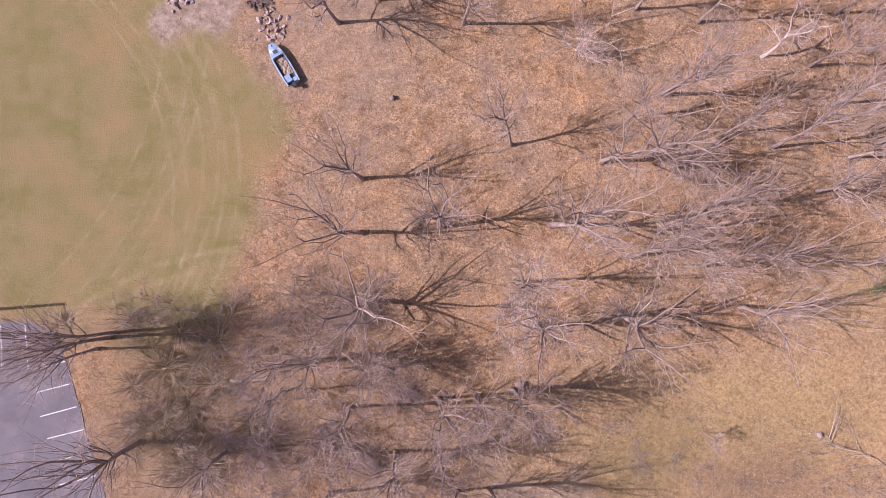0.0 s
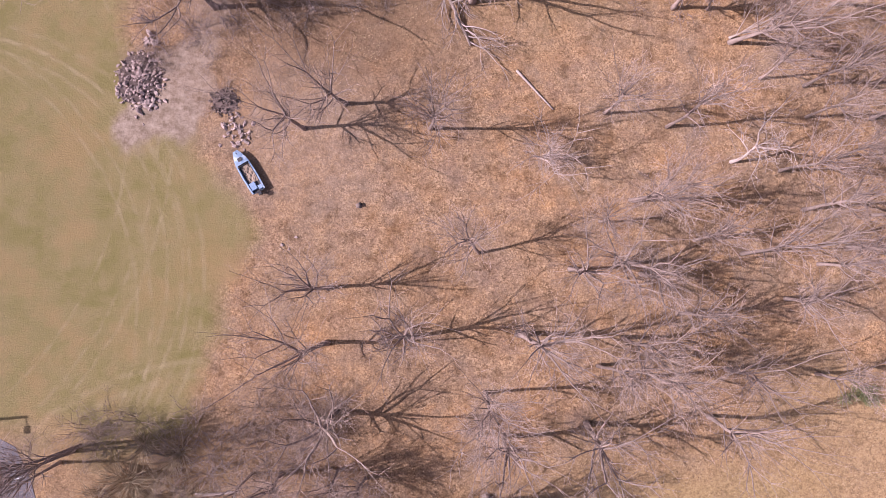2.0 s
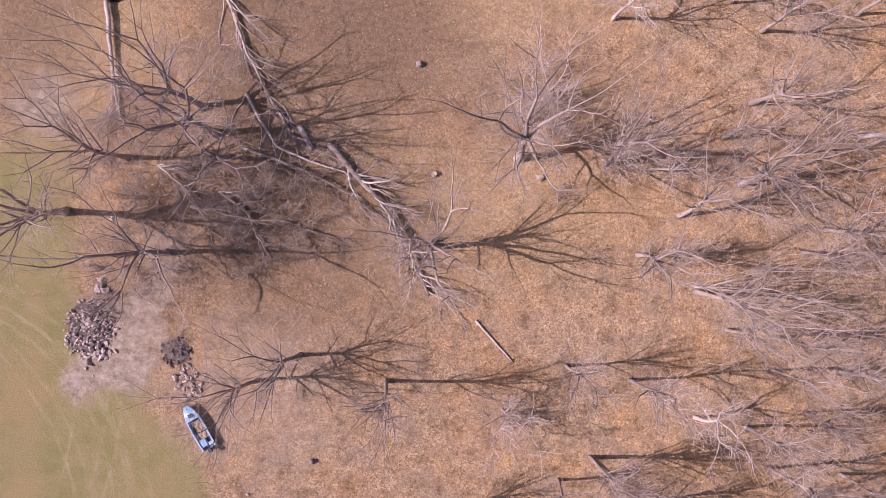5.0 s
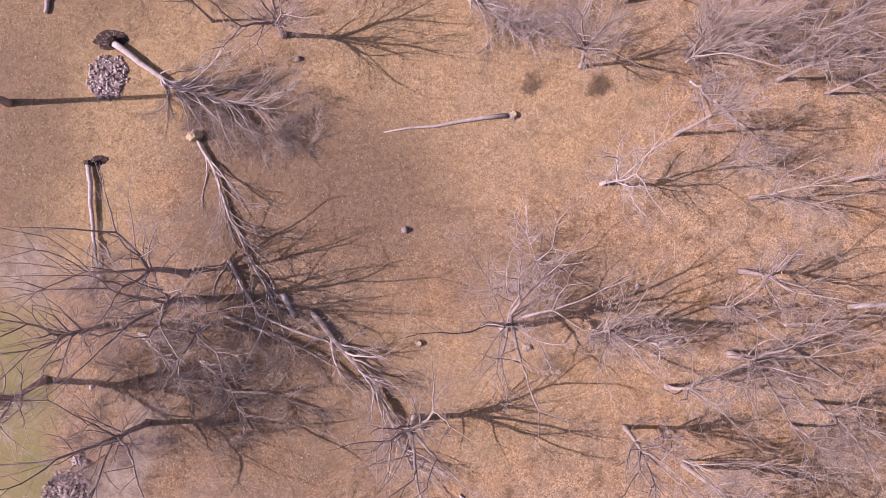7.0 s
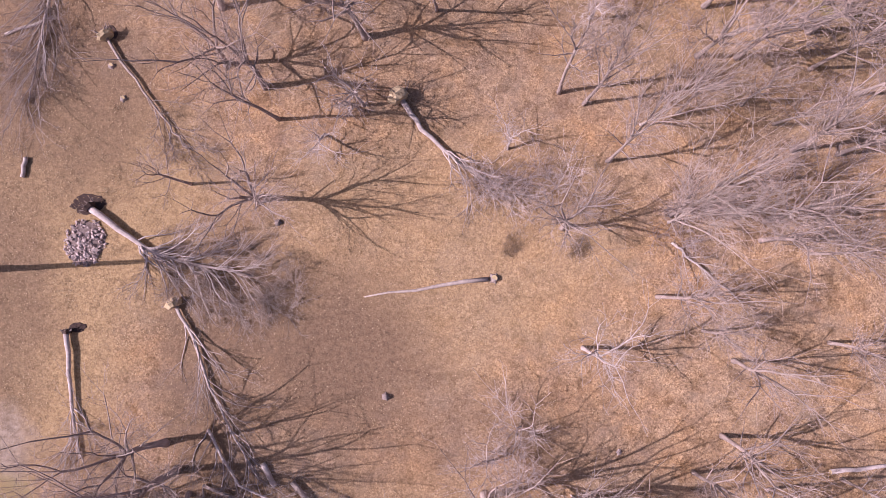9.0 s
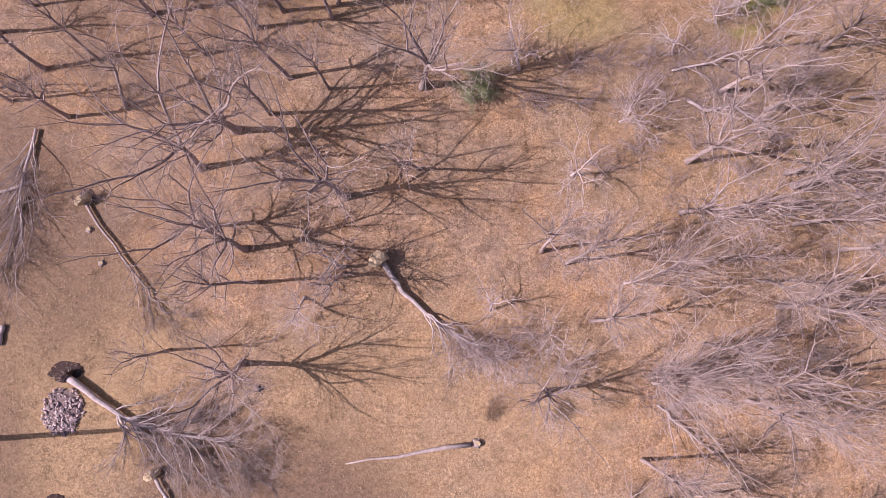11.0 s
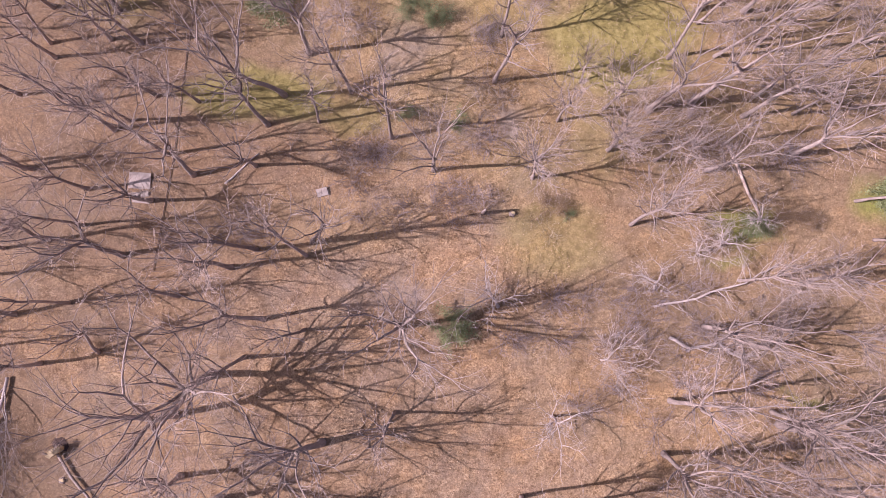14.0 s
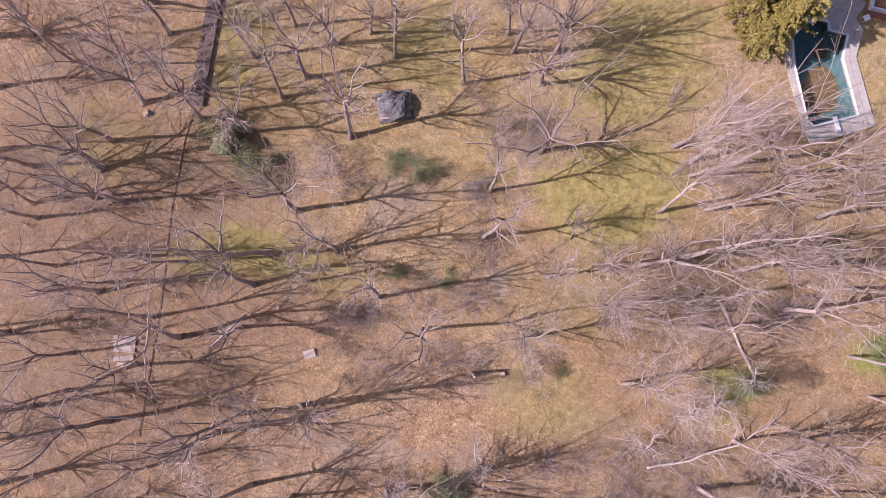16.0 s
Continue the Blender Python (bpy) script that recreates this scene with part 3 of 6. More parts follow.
def build_ground():
    xs, ys = steps(-60, 84, 0.6, 700), steps(-34, 200, 0.6, 700)
    nx, ny = len(xs), len(ys)
    gx, gy = np.meshgrid(xs, ys)
    x, y = gx.ravel(), gy.ravel()
    wob = np.array([(noise.noise((a * 0.21, b * 0.21, 9.0)), noise.noise((a * 0.21, b * 0.21, 29.0)), noise.noise((a * 0.9, b * 0.9, 5.0))) if -80 < a < 100 and -60 < b < 220 else (0, 0, 0) for a, b in zip(x, y)])
    layers = {k: np.zeros(len(x)) for k in ("grass", "gold", "brown", "dirt", "turf", "moss")}
    for name, cx, cy, rx, ry, turn, soft, amount in ZONES:
        dx, dy = x + wob[:, 0] * 2.2 + wob[:, 2] * 0.7 - cx, y + wob[:, 1] * 2.2 - wob[:, 2] * 0.7 - cy
        u, v = dx * math.cos(turn) + dy * math.sin(turn), -dx * math.sin(turn) + dy * math.cos(turn)
        d = np.sqrt((u / rx) ** 2 + (v / ry) ** 2)
        layers[name] = np.maximum(layers[name], amount * np.clip((1 + soft / 2 - d) / soft, 0, 1))
    z = np.array([relief(a, b) if -80 < a < 100 and -60 < b < 220 else 0.0 for a, b in zip(x, y)])
    z = z * (1 - 0.7 * layers["grass"]) + 0.12 * layers["dirt"] * (0.5 + wob[:, 2])
    z[(x < -35) & (y < -3) & (x > -85)] = -0.03
    me = bpy.data.meshes.new("ground")
    faces = []
    for j in range(ny - 1):
        for i in range(nx - 1):
            a, b = (xs[i] + xs[i + 1]) / 2, (ys[j] + ys[j + 1]) / 2
            if 63 < a < 73 and 170 < b < 187 and inside(a, b, RIM):
                continue
            k = j * nx + i
            faces.append((k, k + 1, k + 1 + nx, k + nx))
    me.from_pydata(np.stack([x, y, z], 1).tolist(), [], faces)
    for name, keys in (("zone_a", ("grass", "gold", "brown")), ("zone_b", ("dirt", "turf", "moss"))):
        at = me.color_attributes.new(name, "FLOAT_COLOR", "POINT")
        at.data.foreach_set("color", np.stack([layers[k] for k in keys] + [np.ones(len(x))], 1).astype(np.float32).ravel())
    me.materials.append(M_GROUND)
    me.shade_smooth()
    return tagged(new("ground", me), "leaf-strewn woodland floor with a mown field beside it", "ground", kind="structure")


build_ground()


def build_pit(cx, cy, rx, ry, turn):
    """Bare crumbled soil where a root plate tore out, heaped in small clods; dark in place of a hollow's shade."""
    rng, p = random.Random(int(cx * 10)), Pieces()
    rings, around = (1.12, 1.0, 0.85, 0.68, 0.5, 0.3, 0.12), 40
    for i, f in enumerate(rings):
        for k in range(around):
            a = 2 * math.pi * k / around
            g = 1.0 + 0.3 * noise.noise((math.cos(a) * 1.6 + cx, math.sin(a) * 1.6, 4.0)) + 0.12 * noise.noise((math.cos(a) * 5 + cx, math.sin(a) * 5, 8.0))
            x, y = math.cos(a) * rx * f * g, math.sin(a) * ry * f * g
            z = -0.06 if i == 0 else 0.05 + 0.09 * max(noise.noise((x * 3.5, y * 3.5, cy)), -0.3) + rng.uniform(-0.02, 0.03)
            p.v.append(Vector((x, y, z + relief(cx, cy))))
    p.v.append(Vector((0, 0, 0.08 + relief(cx, cy))))
    for i in range(len(rings) - 1):
        for k in range(around):
            j = (k + 1) % around
            p.f.append((i * around + k, i * around + j, (i + 1) * around + j, (i + 1) * around + k))
    base = (len(rings) - 1) * around
    p.f += [(base + k, base + (k + 1) % around, len(p.v) - 1) for k in range(around)]
    solo("soil_patch", p, M_SOIL, Matrix.Translation((cx, cy, 0)) @ Matrix.Rotation(turn, 4, "Z"), "bare torn soil darkened like a shaded hollow beside an uprooted tree", "bare soil", "soil patches by uprooted trees")


for pit in PITS:
    build_pit(*pit)


def scatter_leaves():
    """Fallen leaves, thick in the wood, thin on the field."""
    rng, p = random.Random(5), Pieces()
    for _ in range(48000):
        x, y = rng.uniform(-44, 74), rng.uniform(-24, 188)
        if noise.noise((x * 0.25, y * 0.25, 40.0)) < rng.uniform(-0.5, 0.35):
            continue
        if in_pit(x, y) or x < -20 and y < 48 and rng.random() < 0.86:
            continue
        if 60 < x and 168 < y or math.hypot(x - 1, y - 76) < 9 and rng.random() < 0.7:
            continue
        if 150 < y and rng.random() < (0.85 if x > 26 else 0.6):
            continue
        a, s = rng.uniform(0, 6.28), rng.uniform(0.045, 0.1)
        tilt = rng.uniform(-0.6, 0.6)
        u = Vector((math.cos(a), math.sin(a), tilt)) * s
        w = Vector((-math.sin(a), math.cos(a), rng.uniform(-0.5, 0.5))) * s * rng.uniform(0.5, 0.9)
        p.card(Vector((x, y, 0.05 + relief(x, y))), u, w)
    solo("leaf_litter", p, M_FLAKE, Matrix(), "scattered dry tan oak leaves on the woodland floor", "leaf litter", kind="stuff", smooth=False)


scatter_leaves()


def scatter_grass():
    """Flattened dead grass in the clearing, the meadow and the rough ground."""
    rng, p = random.Random(25), Pieces()
    for x0, x1, y0, y1, count in ((-44, -14, 62, 122, 20000), (-14, 30, 64, 98, 9000), (12, 60, -27, -2, 14000), (-38, -8, -25, -1, 8000), (26, 50, 132, 190, 9000), (-26, 2, 40, 62, 6000)):
        for _ in range(count):
            x, y = rng.uniform(x0, x1), rng.uniform(y0, y1)
            if noise.noise((x * 0.3, y * 0.3, 55.0)) + 0.5 * noise.noise((x * 1.1, y * 1.1, 5.0)) < rng.uniform(-0.5, 0.5) or in_pit(x, y):
                continue
            a, s = rng.gauss(0.4, 1.1), rng.uniform(0.08, 0.19)
            u = Vector((math.cos(a), math.sin(a), rng.uniform(0.0, 0.7))) * s
            p.card(Vector((x, y, 0.1 + relief(x, y) + u.z * 0.5)), u, Vector((-math.sin(a), math.cos(a), 0.1)) * rng.uniform(0.015, 0.032))
    solo("dead_grass", p, M_BLADE, Matrix(), "flattened dead straw-coloured grass in the clearings", "dead grass", kind="stuff", smooth=False)


scatter_grass()


def build_parking():
    ring = ((-82, -3.0), (-47.0, -3.3), (-44.3, -4.7), (-42.4, -8.6), (-40.1, -16.0), (-37.6, -23.4), (-30, -46), (-82, -46))
    bm = bmesh.new()
    low = bm.faces.new([bm.verts.new((x, y, -0.05)) for x, y in ring])
    up = bmesh.ops.extrude_face_region(bm, geom=[low])
    bmesh.ops.translate(bm, vec=(0, 0, 0.07), verts=[v for v in up["geom"] if isinstance(v, bmesh.types.BMVert)])
    bmesh.ops.recalc_face_normals(bm, faces=bm.faces)
    lot = solo("parking_lot", bm, M_ASPHALT, Matrix(), "worn grey asphalt car park with white bay lines", "car park", kind="structure")
    for ax, ay, bx, by in ((-46.4, -8.9, -42.7, -7.9), (-46.1, -11.5, -42.2, -10.5), (-45.4, -14.2, -41.3, -13.1), (-44.5, -16.7, -40.4, -15.7), (-43.7, -19.3, -39.3, -18.1), (-42.9, -21.9, -38.8, -20.9), (-47.6, -3.7, -47.0, -8.9), (-50.4, -3.7, -50.0, -8.9)):
        p = Pieces()
        length = math.hypot(bx - ax, by - ay)
        p.box((0, -0.055, 0.019), (length, 0.055, 0.024), Matrix.Translation((ax, ay, 0)) @ Matrix.Rotation(math.atan2(by - ay, bx - ax), 4, "Z"))
        part("bay_line", p, M_PAINT, lot, "white painted bay line", False)
    crack, rng = Pieces(), random.Random(3)
    pts = [Vector((-41.0 + 0.35 * k + rng.uniform(-0.12, 0.12), -12.5 - 1.5 * k, 0.0)) for k in range(8)]
    crack.tube(pts, [0.045] * 8, 4)
    part("crack_filler", crack, M_SLAB, lot, "pale sealed crack")


build_parking()

# ---- stones, stumps, logs ----
def stone_mesh(seed, material, name="stone"):
    rng, bm = random.Random(seed), bmesh.new()
    for _ in range(10):
        v = Vector((rng.gauss(0, 1), rng.gauss(0, 1), rng.gauss(0, 1))).normalized()
        bm.verts.new((v.x * rng.uniform(0.8, 1.2), v.y * rng.uniform(0.6, 0.95), v.z * rng.uniform(0.4, 0.6)))
    hull = bmesh.ops.convex_hull(bm, input=bm.verts)
    bmesh.ops.delete(bm, geom=[e for e in hull["geom_interior"] if isinstance(e, bmesh.types.BMVert)], context="VERTS")
    me = bpy.data.meshes.new(name)
    bm.to_mesh(me)
    bm.free()
    me.materials.append(material)
    return me


STONES = [stone_mesh(s, M_STONE) for s in range(8)]
DARKSTONES = [stone_mesh(s + 20, M_DARKSTONE) for s in range(6)]


def rock_pile(x, y, rx, ry, high, count, size, label, stock=None, seed=0, turn=0.0, name="rock_pile"):
    rng = random.Random(seed)
    top = thing(name, Matrix.Translation((x, y, 0)) @ Matrix.Rotation(radians(turn), 4, "Z"), label, "rock pile")
    if high > 0.3:
        mound = Pieces()
        mound.v.append(Vector((0, 0, high * 0.75)))
        for k in range(24):
            a = 2 * math.pi * k / 24
            for f, z in ((0.55, high * 0.55), (0.97, -0.06)):
                f *= rng.uniform(0.9, 1.06)
                mound.v.append(Vector((math.cos(a) * rx * f, math.sin(a) * ry * f, z)))
        for k in range(24):
            i, j = 1 + 2 * k, 1 + 2 * ((k + 1) % 24)
            mound.f += [(0, i, j), (i, i + 1, j + 1, j)]
        # rubble core; its dark colour also paints the shade in gaps between stones
        part("mound", mound, M_DARKSTONE, top, "rubble under the stones, toned dark like their shaded gaps")
    for _ in range(count):
        a, r = rng.uniform(0, 6.28), rng.random() ** 0.6
        s = size * rng.choice((0.6, 0.8, 0.9, 1.0, 1.1, 1.3, 1.7)) * rng.uniform(0.85, 1.15)
        ob = part("stone", rng.choice(stock or STONES), None, top)
        ob.matrix_basis = pose(math.cos(a) * r * rx, math.sin(a) * r * ry, max(high * (1 - r * r) * rng.uniform(0.6, 1), 0.0) + s * 0.22, rng.uniform(-38, 38), rng.uniform(-38, 38), rng.uniform(0, 360)) @ Matrix.Diagonal((s, s * rng.uniform(0.7, 1.1), s, 1))
    return top


def loose_stone(x, y, size, label="single weathered stone lying on leaf litter", stock=None, seed=0):
    rng = random.Random(seed + int(x * 10))
    ob = new("stone", rng.choice(stock or STONES))
    ob.matrix_world = pose(x, y, size * 0.25, rng.uniform(-10, 10), rng.uniform(-10, 10), rng.uniform(0, 360)) @ Matrix.Diagonal((size, size, size, 1))
    return tagged(ob, label, "stone", "loose stones")


def stump(x, y, r, high, cut=True, label="old sawn tree stump among fallen leaves"):
    rng = random.Random(int(x * 7 + y * 3))
    top = thing("stump", Matrix.Translation((x, y, 0)), label, "stump", "stumps")
    p = Pieces()
    p.tube([Vector((0, 0, -0.1)), Vector((0, 0, 0.12)), Vector((0.02, 0, high * 0.6)), Vector((0.03, 0.02, high))], [r * 1.5, r * 1.15, r, r * 0.95], 11)
    for k in range(5):
        a = k * 1.26 + rng.uniform(-0.3, 0.3)
        p.tube([Vector((0, 0, 0.15)), Vector((math.cos(a), math.sin(a), 0)) * r * 1.35 + Vector((0, 0, 0.06)), Vector((math.cos(a), math.sin(a), 0)) * r * 1.75 + Vector((0, 0, -0.06))], [r * 0.35, r * 0.25, r * 0.1], 5)
    part("bark", p, M_BARK, top)
    if cut:
        c = Pieces()
        c.tube([Vector((0.03, 0.02, high - 0.01)), Vector((0.03, 0.02, high + 0.012))], [r * 0.9, r * 0.88], 11)
        part("cut_face", c, M_CUT, top, "pale sawn face", False)
    return top


def log(ax, ay, bx, by, r0, r1, label="fallen grey log lying on dry leaves", material=None, lift=0.0):
    rng = random.Random(int(ax * 5 + by))
    a, b = Vector((ax, ay, r0 * 0.9)), Vector((bx, by, r1 * 0.9 + lift))
    pts = [a.lerp(b, u) + Vector((rng.uniform(-1, 1), rng.uniform(-1, 1), 0)) * 0.12 * (0 < u < 1) for u in (0, 0.2, 0.4, 0.6, 0.8, 1)]
    top = thing("log", Matrix.Translation((ax, ay, 0)), label, "log", "fallen logs")
    p = Pieces()
    p.tube([q - Vector((ax, ay, 0)) for q in pts], [r0 + (r1 - r0) * u for u in (0, 0.2, 0.4, 0.6, 0.8, 1)], 9)
    part("trunk", p, material or M_PALE, top)
    for q, r, s in ((pts[0], r0, -1), (pts[-1], r1, 1)):
        d = (b - a).normalized() * s
        c = Pieces()
        o = q - Vector((ax, ay, 0))
        c.tube([o + d * 0.002, o + d * 0.014], [r * 0.93, r * 0.9], 9)
        part("cut_end", c, M_CUT, top, "cut end", False)
    return top


def fallen_tree(name, label, path, r0, r1, crown, limbs, reach, spread, seed, twigs=5, tr=0.018, root=0.0, material=None, rise=1.0, earth=None, trunk_wood=None, ball=1.0):
    """An uprooted tree along the line path on the ground: trunk, limbs, twigs, and a root plate of that radius."""
    rng = random.Random(seed)
    wood = material or M_PALE
    o = Vector((path[0][0], path[0][1], 0))
    top = thing(name, Matrix.Translation(o), label, "fallen tree", "fallen trees")
    corner = [Vector((x, y, 0)) - o for x, y in path]
    spine = []
    for i in range(13):
        p, _ = along(corner, i / 12)
        sway = 0.4 if r0 < 0.1 else 0.24 if r0 < 0.2 else 0.12
        spine.append(p + Vector((rng.uniform(-sway, sway), rng.uniform(-sway, sway), r0 * 0.8 + (0.28 * rise if root else 0.2) * (1 - i / 12) + (0.12 if root else 0.3) * rise * math.sin(i / 12 * 3.1))))
    t = Pieces()
    t.tube(spine, [r0 + (r1 - r0) * (i / 12) for i in range(13)], 9)
    stem = part("trunk", t, trunk_wood or wood, top)
    sprig = Pieces()
    for i in range(limbs):
        u = crown + (0.97 - crown) * i / max(limbs - 1, 1)
        p, d = along(spine, u)
        a = rng.choice((-1, 1)) * spread * rng.uniform(0.25, 1.0)
        way = Vector((d.x * math.cos(a) - d.y * math.sin(a), d.x * math.sin(a) + d.y * math.cos(a), rng.uniform(-0.05, 0.35) * rise))
        size = reach * rng.uniform(0.55, 1.1)
        line = bend(rng, p, way, size, 6, 0.32, -0.02)
        for q in line:
            q.z = max(q.z, 0.12)
        rr = max((r0 + (r1 - r0) * u) * rng.uniform(0.3, 0.6), 0.035)
        limb = Pieces()
        limb.tube(line, [rr * (1 - 0.8 * k / 6) for k in range(7)], 6)
        for _ in range(5):
            q, d2 = along(line, rng.uniform(0.2, 0.95))
            sub = bend(rng, q, off_axis(rng, d2, rng.uniform(0.3, 0.75)), size * rng.uniform(0.25, 0.5), 4, 0.18, -0.02)
            for k in sub:
                k.z = max(k.z, 0.08)
            limb.tube(sub, [rr * 0.4, rr * 0.33, rr * 0.25, rr * 0.17, rr * 0.1], 3, False)
            if twigs:
                sprays(rng, sprig, sub, twigs, 1.0, tr, 0.0, 0.05)
        if twigs:
            sprays(rng, sprig, line, twigs, 1.0, tr, 0.0, 0.05, 0.35)
        part("limb", limb, wood, stem)
    if twigs:
        tagged(part("crown", sprig, M_DARKTWIG, top, "tangle of dead twigs"), kind="stuff")
    if root:
        d = (corner[1] - corner[0]).normalized()
        side = Vector((-d.y, d.x, 0))
        plate = Pieces()
        ring = 14
        for k, (push, size) in enumerate(((-1.3, 0.55), (-0.5, 1.0), (0.35, 0.8))):
            for j in range(ring):
                a = 2 * math.pi * j / ring
                r = root * size * rng.uniform(0.75, 1.15)
                plate.v.append(d * push * ball * root * 0.6 + side * math.cos(a) * r + Vector((0, 0, max(root * 0.72 + math.sin(a) * r, -0.05))))
        for k in range(2):
            for j in range(ring):
                plate.f.append((k * ring + j, k * ring + (j + 1) % ring, (k + 1) * ring + (j + 1) % ring, (k + 1) * ring + j))
        plate.f += [tuple(reversed(range(ring))), tuple(range(2 * ring, 3 * ring))]
        part("root_plate", plate, earth or M_SOIL, top, "upturned plate of soil and roots", False)
        roots = Pieces()
        for _ in range(14):
            a, r = rng.uniform(0.1, 3.0), root * rng.uniform(0.5, 1.0)
            p = -d * 0.15 + side * math.cos(a) * r + Vector((0, 0, root * 0.7 + math.sin(a) * r * 0.7))
            roots.tube(bend(rng, p, -d + side * math.cos(a) + Vector((0, 0, math.sin(a) * 0.6)), root * rng.uniform(0.5, 1.1), 4, 0.3, 0.0), [0.06, 0.05, 0.04, 0.03, 0.012], 4)
        tagged(part("root_mass", roots, M_BARK, top, "snapped roots"), kind="stuff")
    return top


# ---- bushes ----
def grow_bush(kind, seed):
    rng = random.Random(seed)
    top = thing({"vine": "thorn_bush", "green": "evergreen_bush", "straw": "grass_tuft", "reed": "dead_stem_clump"}.get(kind, "bush"), Matrix(), "", "bush")
    stems, twigs, leaves = Pieces(), Pieces(), Pieces()
    count = {"brush": 20, "vine": 20, "green": 16, "brown": 22, "straw": 40, "reed": 95}[kind]
    for _ in range(count):
        a, r = rng.uniform(0, 6.28), rng.uniform(0, 0.9)
        tilt = rng.uniform(0.15, 1.15 if kind != "straw" else 0.9)
        way = Vector((math.cos(a) * math.sin(tilt), math.sin(a) * math.sin(tilt), math.cos(tilt)))
        size = rng.uniform(1.6, 3.4) * (0.45 if kind == "straw" else 0.8 if kind == "reed" else 1)
        line = bend(rng, Vector((math.cos(a) * r, math.sin(a) * r, -0.05)), way, size, 5, 0.22, -0.09 if kind in ("vine", "reed") else -0.02)
        for q in line:
            q.z = max(q.z, 0.04)
        r0 = rng.uniform(0.012, 0.032) * (0.5 if kind in ("straw", "green") else 1.35 if kind == "reed" else 1)
        stems.tube(line, [r0, r0 * 0.85, r0 * 0.7, r0 * 0.55, r0 * 0.4, r0 * 0.2], 3, False)
        if kind not in ("straw", "reed", "green"):
            sprays(rng, twigs, line, 3, 0.9, 0.017, 0.0, 0.03, 0.2)
        if kind in ("green", "brown"):
            for _ in range(190 if kind == "green" else 85):
                p, _d = along(line, rng.uniform(0.3, 1.0))
                p = p + Vector((rng.gauss(0, 0.33), rng.gauss(0, 0.33), rng.gauss(0, 0.3)))
                p.z = max(p.z, 0.05)
                u = Vector((rng.gauss(0, 1), rng.gauss(0, 1), rng.gauss(0, 0.6))).normalized() * rng.uniform(0.05, 0.1)
                w = u.cross(Vector((rng.gauss(0, 1), rng.gauss(0, 1), rng.gauss(0, 1)))).normalized() * u.length * 0.6
                leaves.card(p, u, w)
    wood = M_STRAW if kind in ("straw", "reed") else M_BARK if kind == "green" else (M_VINETWIG if kind == "vine" else M_DARKTWIG)
    tagged(part("framework", stems, wood, top), kind="stuff")
    if twigs.v:
        tagged(part("crown", twigs, wood, top, "haze of tangled twigs"), kind="stuff")
    if leaves.v:
        tagged(part("foliage", leaves, M_LEAFGREEN if kind == "green" else M_LEAFBROWN, top, "small evergreen leaves" if kind == "green" else "clinging dry leaves", False), kind="stuff")
    return top


BUSHES, BUSH_N = {}, {}
BUSH_LABELS = {
    "brush": ("leafless tangled brush growing from leaf litter", "bush"),
    "vine": ("arching bare thorn bush with purple-grey twigs", "thorn bush"),
    "green": ("dark evergreen bush among bare trees", "evergreen bush"),
    "brown": ("bush with clinging dry brown leaves", "bush"),
    "reed": ("dense clump of arching straw-coloured dead stems", "dead stems"),
    "straw": ("tuft of long dry straw-coloured grass", "grass tuft"),
}
bush_rng = random.Random(11)


def bush(kind, x, y, size=1.0, high=1.0):
    n = BUSH_N[kind] = BUSH_N.get(kind, -1) + 1
    pick = (kind, n % 3)
    m = Matrix.Translation((x, y, 0)) @ Matrix.Rotation(bush_rng.uniform(0, 6.28), 4, "Z") @ Matrix.Diagonal((size, size, size * high, 1))
    if pick not in BUSHES:
        ob = BUSHES[pick] = grow_bush(kind, 100 + 7 * pick[1] + ord(kind[0]) + len(kind))
        ob.matrix_basis = m
    else:
        first = BUSHES[pick]
        keep, first.scale = first.scale.copy(), (1, 1, 1)
        ob = copy_thing(first, m)
        first.scale = keep
    return tagged(ob, *BUSH_LABELS[kind], "bushes of the wood")


def thicket(kind, x, y, rx, ry, count, lo=0.7, hi=1.3, high=1.0, seed=0):
    rng = random.Random(seed + int(x * 3 + y))
    for _ in range(count):
        a, r = rng.uniform(0, 6.28), math.sqrt(rng.random())
        bush(kind, x + math.cos(a) * r * rx, y + math.sin(a) * r * ry, rng.uniform(lo, hi), high)


